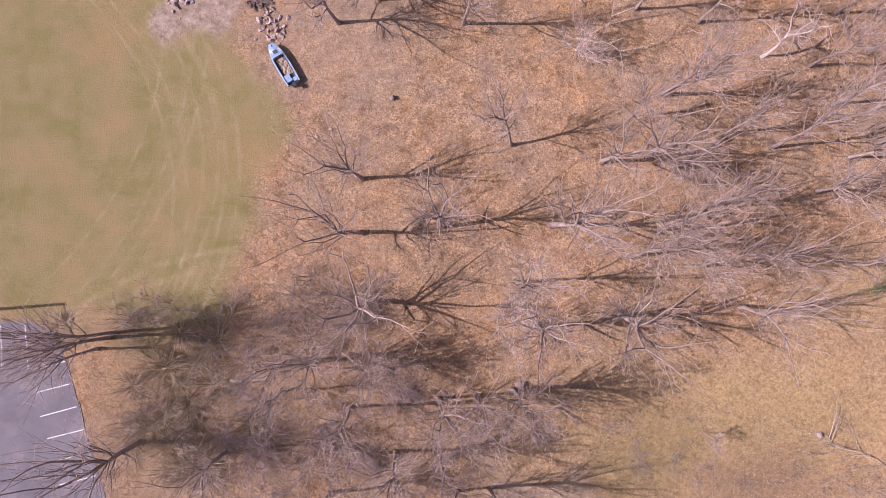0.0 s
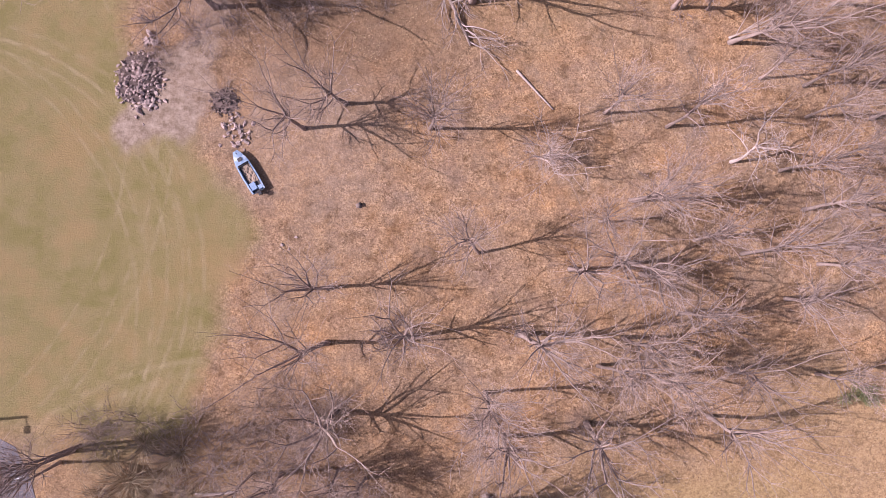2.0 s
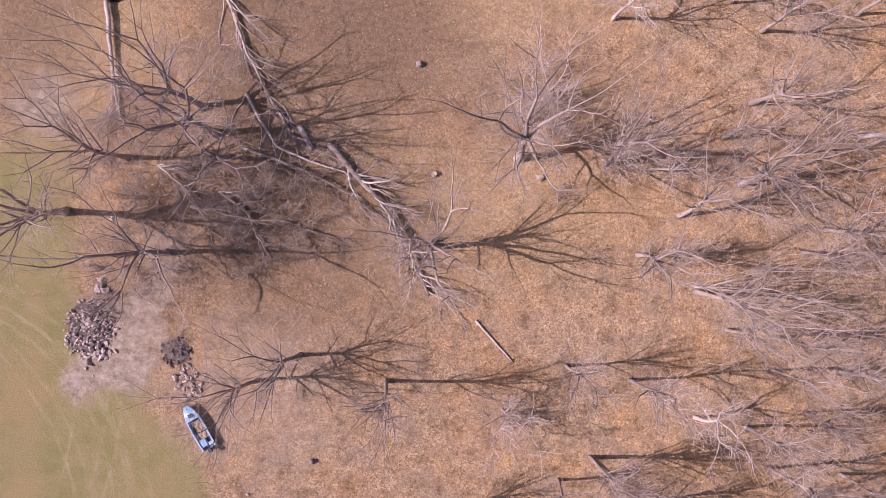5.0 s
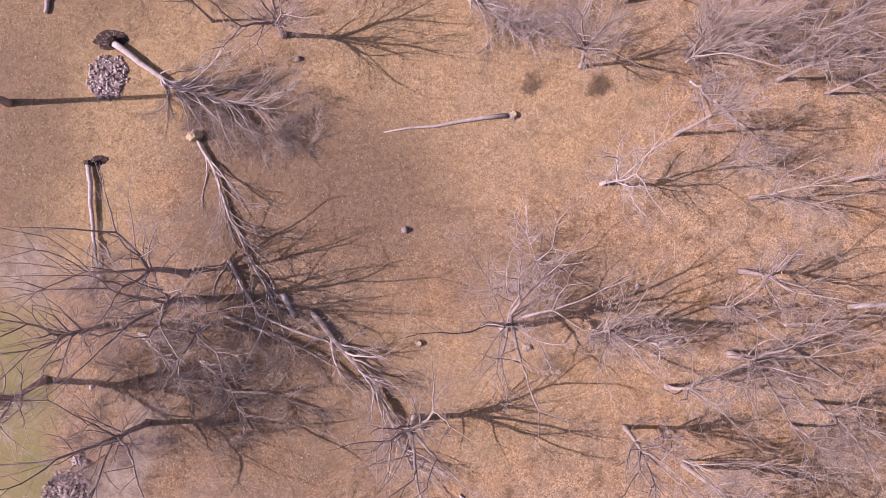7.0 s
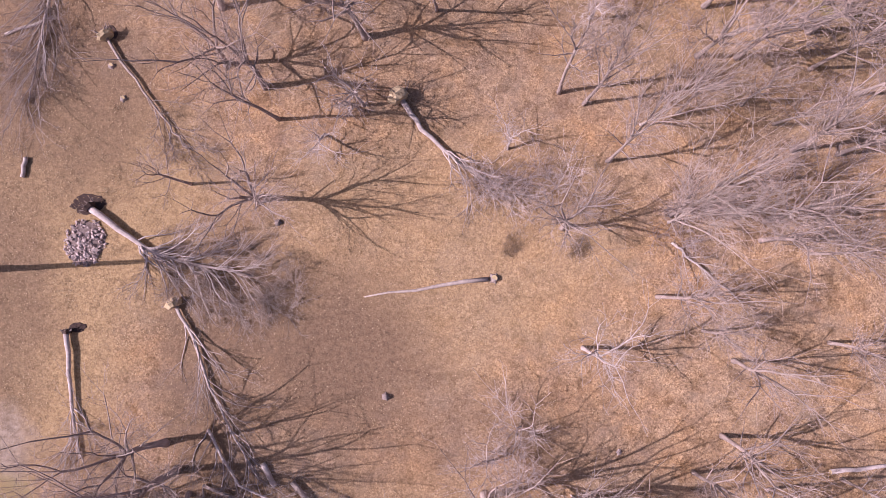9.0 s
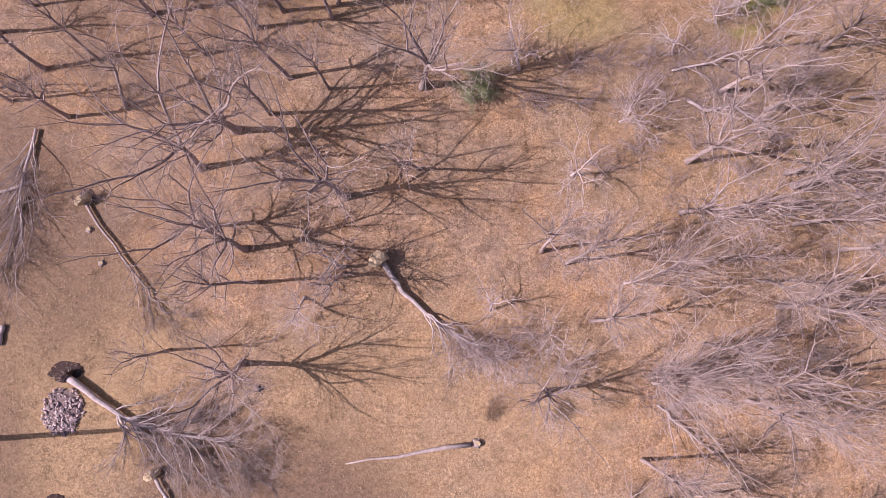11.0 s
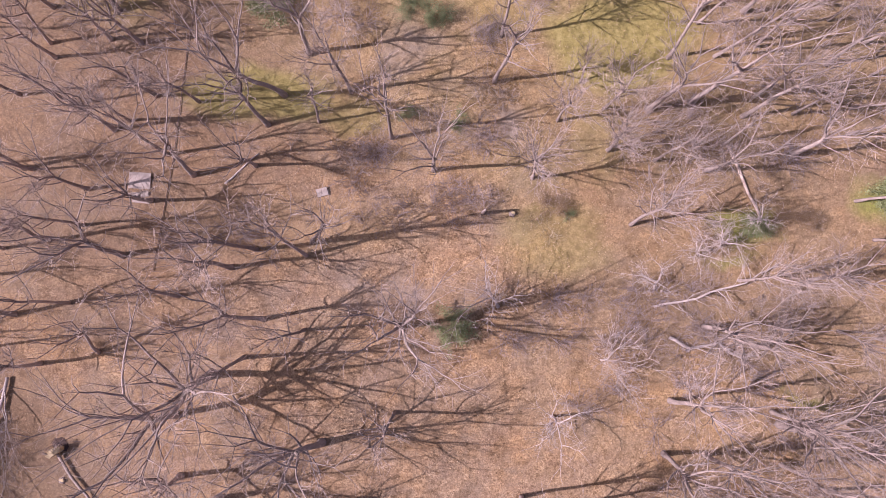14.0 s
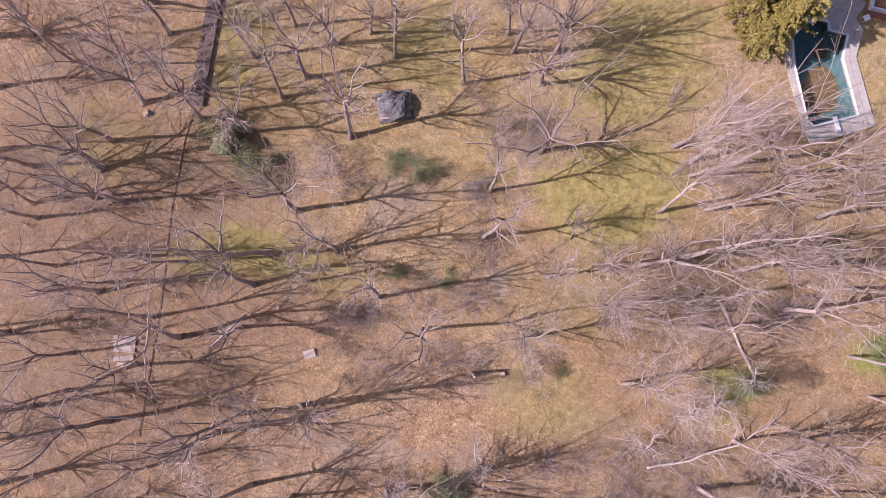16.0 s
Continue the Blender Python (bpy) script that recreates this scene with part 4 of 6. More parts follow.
# ---- boat ----
def build_boat():
    top = thing("boat", Matrix.Translation((-18.1, 27.2, 0)) @ Matrix.Rotation(radians(31), 4, "Z") @ Matrix.Diagonal((0.9, 1, 0.74, 1)), "pale blue open motorboat parked on leaves, canvas inside", "boat")
    half, rows = 2.75, 11
    ys = [-half + 2 * half * i / (rows - 1) for i in range(rows)]

    def width(y):
        u = (y + half) / (2 * half)
        return 0.92 + 0.08 * math.sin(u * 3.14) if u < 0.5 else 0.97 - 0.67 * ((u - 0.5) / 0.5) ** 2.6

    outer, rim = bmesh.new(), bmesh.new()
    grid = []
    for y in ys:
        w, u = width(y), (y + half) / (2 * half)
        keel = 0.18 + 0.35 * max(u - 0.7, 0) / 0.3
        row = []
        for s, z in ((-1.0, 0.98 + 0.14 * u), (-0.93, 0.62), (-0.62, keel + 0.12), (0, keel), (0.62, keel + 0.12), (0.93, 0.62), (1.0, 0.98 + 0.14 * u)):
            row.append(outer.verts.new((s * w, y, z)))
        grid.append(row)
    for a, b in zip(grid, grid[1:]):
        for k in range(6):
            outer.faces.new((a[k], a[k + 1], b[k + 1], b[k]))
    outer.faces.new(grid[0][::-1])
    part("hull", outer, M_BLUE, top, "faded blue hull")
    # flat gunwale round the cockpit
    prev = None
    for y in ys:
        w, u = width(y), (y + half) / (2 * half)
        z = 0.985 + 0.14 * u
        inner = max(w - 0.17, 0.005)
        row = [rim.verts.new(p) for p in ((-w - 0.02, y, z), (-inner, y, z + 0.03), (inner, y, z + 0.03), (w + 0.02, y, z))]
        if prev:
            rim.faces.new((prev[0], prev[1], row[1], row[0]))
            rim.faces.new((prev[2], prev[3], row[3], row[2]))
        prev = row
    part("gunwale", rim, M_BLUE, top, "pale blue gunwale")
    deck = bmesh.new()
    last = None
    for i in range(6):
        y = 1.0 + (half - 1.03) * i / 5
        w, u = max(width(y) - 0.14, 0.01), (y + half) / (2 * half)
        z = 1.03 + 0.14 * u
        row = [deck.verts.new(p) for p in ((-w, y, z), (0, y, z + 0.07), (w, y, z))]
        if last:
            deck.faces.new((last[0], last[1], row[1], row[0]))
            deck.faces.new((last[1], last[2], row[2], row[1]))
        last = row
    foredeck = part("foredeck", deck, M_BLUE, top)
    hatch = Pieces()
    hatch.box((-0.3, 1.35, 1.235), (0.3, 1.8, 1.27))
    part("hatch", hatch, M_INNER, foredeck, "dark weathered hatch lid", False)
    cleat = Pieces()
    cleat.box((-0.05, 2.3, 1.22), (0.05, 2.48, 1.3))
    part("cleat", cleat, M_DARKMETAL, foredeck, "dark metal cleat", False)
    p = Pieces()
    p.box((-0.78, -2.6, 0.42), (0.78, 1.0, 0.45))
    part("floor", p, M_INNER, top, "dark floor", False)
    p = Pieces()
    p.box((-0.74, -2.35, 0.45), (0.06, -1.45, 0.92))
    p.box((0.2, -2.55, 0.45), (0.74, -2.1, 0.88))
    part("rear_seat", p, M_BLUE, top, "", False)
    p = Pieces()
    p.box((-0.78, 0.97, 0.45), (0.78, 1.03, 1.1))
    part("bulkhead", p, M_INNER, top, "", False)
    cloth, rng = bmesh.new(), random.Random(2)
    bmesh.ops.create_grid(cloth, x_segments=12, y_segments=18, size=0.5)
    for v in cloth.verts:
        v.co = Vector((v.co.x * 1.25 + 0.06, v.co.y * 2.3 - 0.35, 0.62 + 0.2 * noise.noise((v.co.x * 4, v.co.y * 6, 2.0)) + 0.1 * noise.noise((v.co.x * 11, v.co.y * 13, 7.0))))
    part("canvas", cloth, M_TARP, top, "crumpled tan canvas")
    p = Pieces()
    p.tube([Vector((0.05, -2.98, 0.25)), Vector((0.05, -2.98, 0.95))], [0.1, 0.12], 8)
    p.box((-0.16, -3.28, 0.92), (0.26, -2.78, 1.36))
    part("outboard_motor", p, M_DARKMETAL, top, "dark outboard motor", False)
    p = Pieces()
    p.tube([Vector((-0.85, 0.9, 1.1)), Vector((-0.6, 0.75, 1.38)), Vector((0.6, 0.75, 1.38)), Vector((0.85, 0.9, 1.1))], [0.025] * 4, 6)
    part("windscreen_frame", p, M_STEEL, top)
    for y in (-1.6, 1.2):
        p = Pieces()
        p.box((-0.7, y - 0.12, 0.0), (0.7, y + 0.12, 0.34))
        part("support_block", p, M_BARK, top, "timber block under the hull", False)
    return top


build_boat()
rock_pile(-19.7, 32.2, 1.5, 2.7, 0.10, 58, 0.27, "heap of broken pale stone blocks beside the boat", seed=1, turn=20)
rock_pile(-21.0, 35.8, 1.8, 1.8, 0.34, 105, 0.2, "dark charred heap of rubble and sticks on dirt", DARKSTONES, 2, name="rubble_heap")
rock_pile(-31.2, 38.4, 3.1, 3.7, 0.5, 280, 0.225, "large heap of grey field stones beside the field", seed=3)
rock_pile(-29.9, 35.6, 2.0, 1.0, 0.12, 20, 0.38, "few large pale stones at the foot of a stone heap", seed=6, turn=20)
rock_pile(-30.0, 43.0, 1.0, 1.4, 0.3, 12, 0.36, "few pale stones on bare dirt", seed=4)
rock_pile(-29.0, 88.3, 2.5, 3.0, 0.5, 230, 0.22, "round heap of grey stones beside an uprooted tree", seed=5)
for sx, sy, size in ((-31.5, 33.9, 0.35), (-29.9, 34.7, 0.3), (-30.6, 33.0, 0.25), (-17.6, 33.0, 0.4), (-21.5, 30.4, 0.3), (-14.0, 18.6, 0.3), (-13.2, 18.0, 0.26), (-12.4, 19.4, 0.28), (-29.0, 51.5, 0.45), (-7.7, 14.1, 0.16), (-9.0, 12.2, 0.16)):
    loose_stone(sx, sy, size)
loose_stone(35.0, 64.1, 0.42, "white quartz boulder on leaf litter")
loose_stone(52.7, 59.8, 0.4, "white quartz boulder on leaf litter")
loose_stone(43.7, 90.6, 0.45, "white quartz boulder under bushes")
thicket("brush", -30.4, 40.2, 2.4, 2.4, 7, 0.5, 0.8, 0.6)
thicket("brush", -21.2, 36.2, 1.3, 1.3, 4, 0.5, 0.7, 0.5)

# ---- stumps and logs ----
for sx, sy, r, high, cut in ((-5.0, 23.2, 0.26, 0.5, False), (-6.2, 91.0, 0.3, 0.4, False), (7.1, 70.4, 0.33, 0.55, False), (9.0, 57.0, 0.32, 0.55, True), (21.7, 56.7, 0.35, 0.5, True), (45.0, -16.8, 0.28, 0.3, False), (9.9, -10.9, 0.4, 0.8, False), (-16.1, 173.6, 0.35, 0.5, True), (27.0, 141.4, 0.3, 0.4, True)):
    stump(sx, sy, r, high, cut)
log(4.4, 82.2, 19.2, 84.5, 0.09, 0.3, "long grey-brown log with a dark hollow end", M_PALEBARK)
stump(19.9, 84.6, 0.42, 0.5, True, "grey sawn trunk end beside its long log")
log(-36.4, 98.4, -36.7, 96.0, 0.26, 0.24, "short grey log section on rough grass")
log(-7.2, 62.6, -5.6, 59.9, 0.34, 0.30, "short pale log section under fallen branches")
log(53.6, 149.8, 57.6, 140.2, 0.20, 0.15, "long pale fallen trunk with peeling bark", M_TWIG)
log(-8.1, 145.2, -4.0, 148.9, 0.11, 0.07, "white birch log lying among brush")
log(14.0, 39.6, 18.4, 34.8, 0.16, 0.09, "thin dead branch lying on leaf litter", M_PALE)
log(-23.6, -10.2, -18.6, -10.0, 0.20, 0.14, "pale fallen trunk in tall brush")
log(60.3, 62.0, 68.5, 62.8, 0.3, 0.2, "pale fallen trunk on leaf litter")

# ---- fallen trees ----
fallen_tree("fallen_tree", "uprooted pale tree with a wide crown on the ground", [(-28.3, 92.4), (-24.9, 89.9), (-21.4, 87.5), (-16.0, 85.8), (-9.0, 84.6)], 0.42, 0.1, 0.40, 46, 8.5, 0.85, 41, 8, 0.02, root=0.8)
fallen_tree("fallen_tree", "uprooted multi-stemmed tree lying across brown earth", [(-17.9, 81.0), (-15.6, 77.0), (-13.5, 71.5), (-10.5, 65.5), (-7.5, 60.5)], 0.22, 0.08, 0.12, 24, 9.0, 0.34, 42, 4, root=1.0, earth=M_PALESOIL)
fallen_tree("fallen_tree", "uprooted slim tree with bare forked limbs", [(-30.4, 77.6), (-29.9, 73.0), (-29.3, 67.6), (-28.4, 63.0)], 0.30, 0.12, 0.55, 16, 6.0, 0.85, 43, 3, root=0.6)
fallen_tree("fallen_tree", "big fallen tree with pale twisted limbs", [(-3.6, 60.5), (0.5, 56.0), (4.3, 51.8), (6.5, 47.0), (8.4, 42.5)], 0.34, 0.15, 0.15, 20, 7.0, 0.8, 44, 3, rise=1.5, trunk_wood=M_BARK)
fallen_tree("fallen_tree", "dark tangle of broken limbs under big trees", [(-14.0, 60.0), (-7.0, 57.5), (-1.0, 54.5), (4.5, 50.0)], 0.20, 0.07, 0.0, 26, 5.0, 1.0, 61, 4, rise=1.8, material=M_BARK)
fallen_tree("fallen_tree", "dark snapped limbs lying across dead grass", [(-20.0, 53.0), (-14.0, 51.5), (-8.0, 51.0), (-2.0, 49.0)], 0.17, 0.06, 0.0, 24, 4.5, 1.0, 62, 4, rise=1.8, material=M_BARK)
fallen_tree("fallen_tree", "uprooted grey tree lying on dry leaves", [(-27.2, 113.2), (-23.5, 108.0), (-19.5, 102.5), (-17.0, 99.5)], 0.19, 0.08, 0.45, 14, 6.0, 0.8, 45, 5, root=1.1, material=M_BARK, earth=M_PALESOIL, ball=0.7)
fallen_tree("fallen_tree", "uprooted tree with a yellowish soil plate", [(8.3, 106.2), (11.0, 102.6), (15.6, 98.2), (21.0, 95.6)], 0.36, 0.12, 0.5, 16, 7.0, 0.9, 46, 4, root=1.35, earth=M_PALESOIL, ball=1.2)
fallen_tree("fallen_tree", "bent clump of long pale stems on the ground", [(-33.4, 122.0), (-34.4, 116.5), (-35.3, 112.0), (-36.4, 105.0)], 0.2, 0.1, 0.05, 26, 10.0, 0.4, 47, 2)
fallen_tree("fallen_tree", "dead white tree lying with upright crooked limbs", [(44.0, 130.2), (48.8, 131.1), (53.4, 132.4), (57.0, 134.0), (59.8, 135.4)], 0.14, 0.06, 0.08, 18, 4.0, 1.3, 48, 1, material=M_PALE, rise=3.2)
fallen_tree("fallen_tree", "long pale crooked limb lying in brush", [(45.9, 126.3), (48.3, 124.9), (51.5, 125.6), (54.2, 123.9), (56.6, 124.0)], 0.2, 0.08, 0.3, 10, 4.0, 0.9, 49, 3)
fallen_tree("fallen_tree", "collapsed dead limbs tangled in brush", [(41.4, 89.3), (45.0, 86.0), (49.7, 82.0)], 0.16, 0.06, 0.1, 12, 5.0, 0.6, 50, 4)
fallen_tree("fallen_tree", "heap of snapped branches under bare trees", [(-13.5, 66.5), (-10.0, 60.0), (-2.0, 57.0), (4.0, 55.0)], 0.18, 0.07, 0.0, 18, 6.0, 1.0, 51, 5)
fallen_tree("fallen_tree", "fallen brush heap of pale stems in meadow", [(52.0, -20.0), (47.5, -18.0), (45.0, -17.0)], 0.05, 0.025, 0.0, 10, 5.0, 0.7, 52, 2)

fallen_tree("fallen_tree", "tangle of dropped pale limbs in dead grass", [(-16.5, 54.5), (-13.0, 52.0), (-10.5, 47.0)], 0.16, 0.07, 0.0, 22, 5.0, 1.1, 53, 6, rise=1.5)
fallen_tree("fallen_tree", "tangle of dropped grey limbs beside stones", [(-24.0, 58.0), (-20.0, 54.5), (-17.0, 49.5)], 0.16, 0.07, 0.0, 22, 5.5, 1.1, 54, 6, rise=1.5)

# ---- brush ----
thicket("brush", -26, -3.9, 13.5, 3.4, 15, 0.8, 1.4, 0.8)
thicket("brush", -12, -0.5, 5, 2.6, 8, 0.9, 1.3, 1.2)
thicket("brush", -11, -1.8, 4.5, 1.6, 7, 0.9, 1.3, 1.3)
thicket("vine", -26, -13, 8, 9, 7, 1.0, 1.8, 0.6)
thicket("brush", -31, -16, 7, 5, 5, 1.2, 1.8, 0.7)
thicket("brush", -18, -5, 9, 3.5, 8, 1.0, 1.6, 1.1)
thicket("reed", -27.5, -13, 8, 9, 30, 0.9, 1.5, 0.9)
thicket("straw", -32, -9, 6, 7, 14, 0.9, 1.5, 0.8)
thicket("vine", -8.5, -11, 7, 4.5, 7, 0.8, 1.4)
thicket("vine", 1.5, -19, 7, 4.5, 7, 0.9, 1.4, 1.3)
thicket("vine", 12.5, -13.5, 4, 3, 4, 0.8, 1.3)
thicket("vine", -15, -20, 10, 5.0, 14, 1.0, 1.8)
thicket("brush", 26, -19.5, 7, 4, 8, 0.4, 0.8, 0.5)
thicket("brush", 37, -22, 8, 3, 7, 0.4, 0.8, 0.5)
thicket("brush", -22, 55.5, 9, 5, 10, 0.8, 1.4)
thicket("brush", -11, 52, 7, 6, 12, 0.8, 1.4)
thicket("vine", -24, 45.5, 7, 5, 9, 0.6, 1.1)
thicket("brush", -9.5, 82.5, 6, 4.2, 14, 0.8, 1.3, 0.6)
thicket("brush", -28.5, 61, 3.5, 4, 4, 0.7, 1.1)
thicket("vine", 22.5, 95.5, 5.0, 3.6, 6, 0.9, 1.4, 1.2)
thicket("brown", 29.6, 88.9, 1.2, 0.9, 3, 0.45, 0.6, 0.6)
thicket("brown", 22.2, 88.6, 0.7, 2.0, 4, 0.28, 0.4, 0.5)
thicket("vine", 43, 91, 5, 3.5, 5, 0.8, 1.3)
thicket("brush", -36, 111, 4.5, 7, 13, 0.8, 1.3)
thicket("straw", -30, 106, 9, 10, 8, 0.6, 1.0)
thicket("brush", 8, 148, 9, 3, 5, 0.6, 1.1)
thicket("vine", 10, 143, 7, 4, 5, 0.7, 1.2)
thicket("vine", -12, 139, 13, 5, 7, 0.7, 1.3)
thicket("vine", 52, 124, 14, 11, 22, 0.7, 1.3, 0.8)
thicket("vine", 38, 131.2, 8, 1.8, 11, 0.7, 1.1, 1.2)
thicket("vine", 47, 126.6, 12, 2.2, 16, 0.7, 1.1, 1.1)
thicket("vine", 29.5, 126.4, 4, 2, 5, 0.7, 1.1, 1.1)
thicket("brush", 61, 130.6, 5, 2.6, 9, 0.7, 1.1, 0.9)
thicket("brush", 18.5, 150.4, 3.2, 3.2, 7, 0.7, 1.1, 0.9)
thicket("brown", 63, 140.6, 3.6, 1.4, 7, 0.4, 0.6, 0.7)
thicket("brush", 52.5, 139.2, 5.5, 1.6, 7, 0.6, 0.9, 0.8)
thicket("vine", 56, 152, 12, 9, 18, 0.8, 1.3)
thicket("brush", 50, 143, 9, 4, 6, 0.7, 1.2)
thicket("vine", 6, 167, 4, 3.0, 4, 0.8, 1.2)
thicket("vine", 53, 169, 9, 6, 8, 0.8, 1.4)
thicket("brush", -25, 165, 9, 11, 8, 0.6, 1.1)
thicket("vine", 62, 100, 9, 12, 8, 0.8, 1.4)
thicket("vine", 55, 50, 8, 10, 6, 0.8, 1.3)
thicket("vine", 34, 52, 12, 7, 5, 0.6, 1.1)
thicket("brush", 24, 175, 3.5, 4, 3, 0.8, 1.2)
thicket("straw", -25, 88, 10, 10, 6, 0.6, 1.1)
thicket("straw", 30, 141, 2.4, 3.2, 4, 0.8, 1.3)
thicket("straw", 36, -14, 18, 6, 13, 0.4, 0.8)
thicket("straw", 30, -20, 13, 5, 26, 0.4, 0.8, 0.5)
thicket("brush", 24, -17, 7, 4, 6, 0.4, 0.7, 0.4)
thicket("brush", 50, -21, 6, 3, 5, 0.5, 0.9, 0.5)
thicket("straw", -34, 84, 7, 18, 14, 0.5, 0.9, 0.6)
stump(-26.8, 109.8, 0.3, 0.3, True, "low sawn stump with an orange-yellow cut face")
stump(-25.2, 105.8, 0.3, 0.3, True, "low sawn stump with an orange-yellow cut face")
log(-39.6, 113.4, -33.8, 115.7, 0.16, 0.22, "pale broken trunk across fallen stems")
bush("green", 20.3, 128.4, 1.0, 1.1)
bush("green", 18.8, 127.0, 0.9, 1.1)
bush("green", -6.4, 171.2, 1.1, 1.2)
bush("green", -4.2, 168.6, 0.9, 1.0)
bush("green", -1.8, 166.8, 1.2, 1.1)
bush("green", 14.6, 166.8, 0.75)
bush("green", 17.0, 166.5, 0.8)
bush("green", 18.8, 166.2, 0.6)
bush("green", 14.3, 153.5, 0.55)
bush("green", 20.6, 153.0, 0.6)
thicket("vine", 28.5, 170.2, 3.6, 2.4, 9, 0.8, 1.2, 1.3)
thicket("vine", 23.0, 163.8, 3, 2, 6, 0.7, 1.1, 1.1)
thicket("brush", 24.0, 156.0, 3, 2, 6, 0.7, 1.0, 0.9)
thicket("vine", 24.0, 150.4, 3, 2, 6, 0.7, 1.1, 1.1)
thicket("vine", 9.0, 150.2, 3.2, 1.6, 6, 0.8, 1.1, 1.2)
thicket("vine", 21.5, 142.5, 5, 3, 9, 0.7, 1.0, 1.0)
bush("vine", 34.8, 118.0, 1.1)
bush("vine", 36.4, 118.6, 0.9)
bush("green", 55.6, 139.2, 0.8)
bush("green", 57.6, 139.8, 0.6)
bush("brown", 32.0, 142.2, 1.0, 0.7)
bush("green", 33.8, 141.2, 0.35)
bush("green", 73.5, 144.5, 1.2)
bush("green", 73.0, 141.5, 1.0)
bush("green", 53.6, 0.6, 0.9)
bush("straw", 31.0, 142.4, 1.0)
bush("straw", 30.2, 140.6, 0.8)

# ---- small built things ----
def flat_slab(x, y, sx, sy, turn, label, name="slab", high=0.09):
    bm = bmesh.new()
    bmesh.ops.create_cube(bm, size=1)
    for v in bm.verts:
        v.co = Vector((v.co.x * sx, v.co.y * sy, v.co.z * high))
    bmesh.ops.bevel(bm, geom=bm.edges[:], offset=0.02, segments=1, affect="EDGES")
    return solo(name, bm, M_SLAB, pose(x, y, high / 2 + 0.06, 1.5, -1.5, turn), label, "slab", "slabs")


flat_slab(-18.4, 145.6, 2.7, 2.0, -4, "square grey concrete slab on leaf litter")
flat_slab(-18.5, 143.9, 2.5, 0.6, 4, "cracked strip of pale concrete slab")
flat_slab(-18.2, 143.1, 2.2, 0.5, -6, "cracked strip of pale concrete slab")
flat_slab(3.8, 144.1, 1.4, 1.0, 15, "small pale flat stone slab in brush", high=0.2)

# a snapped trunk left as a post
p = Pieces()
p.tube([Vector((0, 0, -0.1)), Vector((0.02, 0.02, 1.6)), Vector((0.06, 0.0, 3.1)), Vector((0.1, 0.05, 3.6))], [0.26, 0.2, 0.18, 0.05], 9)
solo("snag", p, M_BARK, pose(23.4, 141.5, 0), "short snapped dead trunk standing on turf", "dead trunk")

# old pipe through the wood
pipe = thing("pipe", pose(-10.3, 174.0, 0), "old rusty pipe running along the ground", "pipe")
line = [Vector((-10.3, 174.0, 0)), Vector((-11.3, 170.9, 0)), Vector((-12.9, 162.2, 0)), Vector((-14.4, 148.2, 0)), Vector((-16.6, 134.5, 0))]
for a, b in zip(line, line[1:]):
    p = Pieces()
    p.tube([a - line[0] + Vector((0, 0, 0.12)), b - line[0] + Vector((0, 0, 0.12))], [0.05, 0.05], 10)
    part("pipe_section", p, M_RUST, pipe)
    p = Pieces()
    d = (b - a).normalized()
    p.tube([a - line[0] + Vector((0, 0, 0.12)), a - line[0] + d * 0.3 + Vector((0, 0, 0.12))], [0.07, 0.07], 10)
    part("collar", p, M_RUST, pipe)

# dark rubble causeway
bank = thing("rubble_wall", pose(-8.9, 181.5, 0, 0, 0, -9.5), "low dark dry-stone wall among bare trees", "stone wall")
rng = random.Random(77)
core = Pieces()
core.box((-0.85, -7.0, -0.1), (0.85, 10.5, 0.4))
part("core", core, M_DARKSTONE, bank, "dark earth core", False)
for k in range(300):
    ob = part("stone", rng.choice(DARKSTONES), None, bank)
    s = rng.uniform(0.1, 0.26)
    ob.matrix_basis = pose(rng.uniform(-0.9, 0.9), rng.uniform(-7.1, 10.6), 0.38 + rng.uniform(-0.06, 0.08), rng.uniform(-25, 25), rng.uniform(-25, 25), rng.uniform(0, 360)) @ Matrix.Diagonal((s, s, s, 1))

# heap under a grey sheet
heap = thing("covered_woodpile", pose(14.3, 174.2, 0, 0, 0, 8), "woodpile under a sagging faded grey tarpaulin", "woodpile")
sheet = bmesh.new()
bmesh.ops.create_grid(sheet, x_segments=22, y_segments=22, size=1)
for v in sheet.verts:
    x, y = v.co.x * 2.2, v.co.y * 1.9
    e = math.hypot(v.co.x, v.co.y) + 0.25 * noise.noise((x * 0.7, y * 0.7, 4))
    v.co = Vector((x, y, max(1.9 * math.sqrt(max(1 - e * e * 0.95, 0.0)), 0.12) + 0.3 * noise.noise((x * 0.7, y * 0.7, 1)) + 0.14 * noise.noise((x * 3, y * 3, 2))))
part("tarpaulin", sheet, M_GREYSHEET, heap, "sagging grey tarpaulin")
for k in range(14):
    p = Pieces()
    y, z = -1.7 + (k % 7) * 0.5, 0.22 + (k // 7) * 0.42
    p.tube([Vector((-1.8 + rng.uniform(-0.3, 0.1), y * 0.8, z)), Vector((1.8 + rng.uniform(-0.1, 0.5), y * 0.8, z))], [0.2, 0.19], 8)
    part("stacked_log", p, M_BARK, heap)

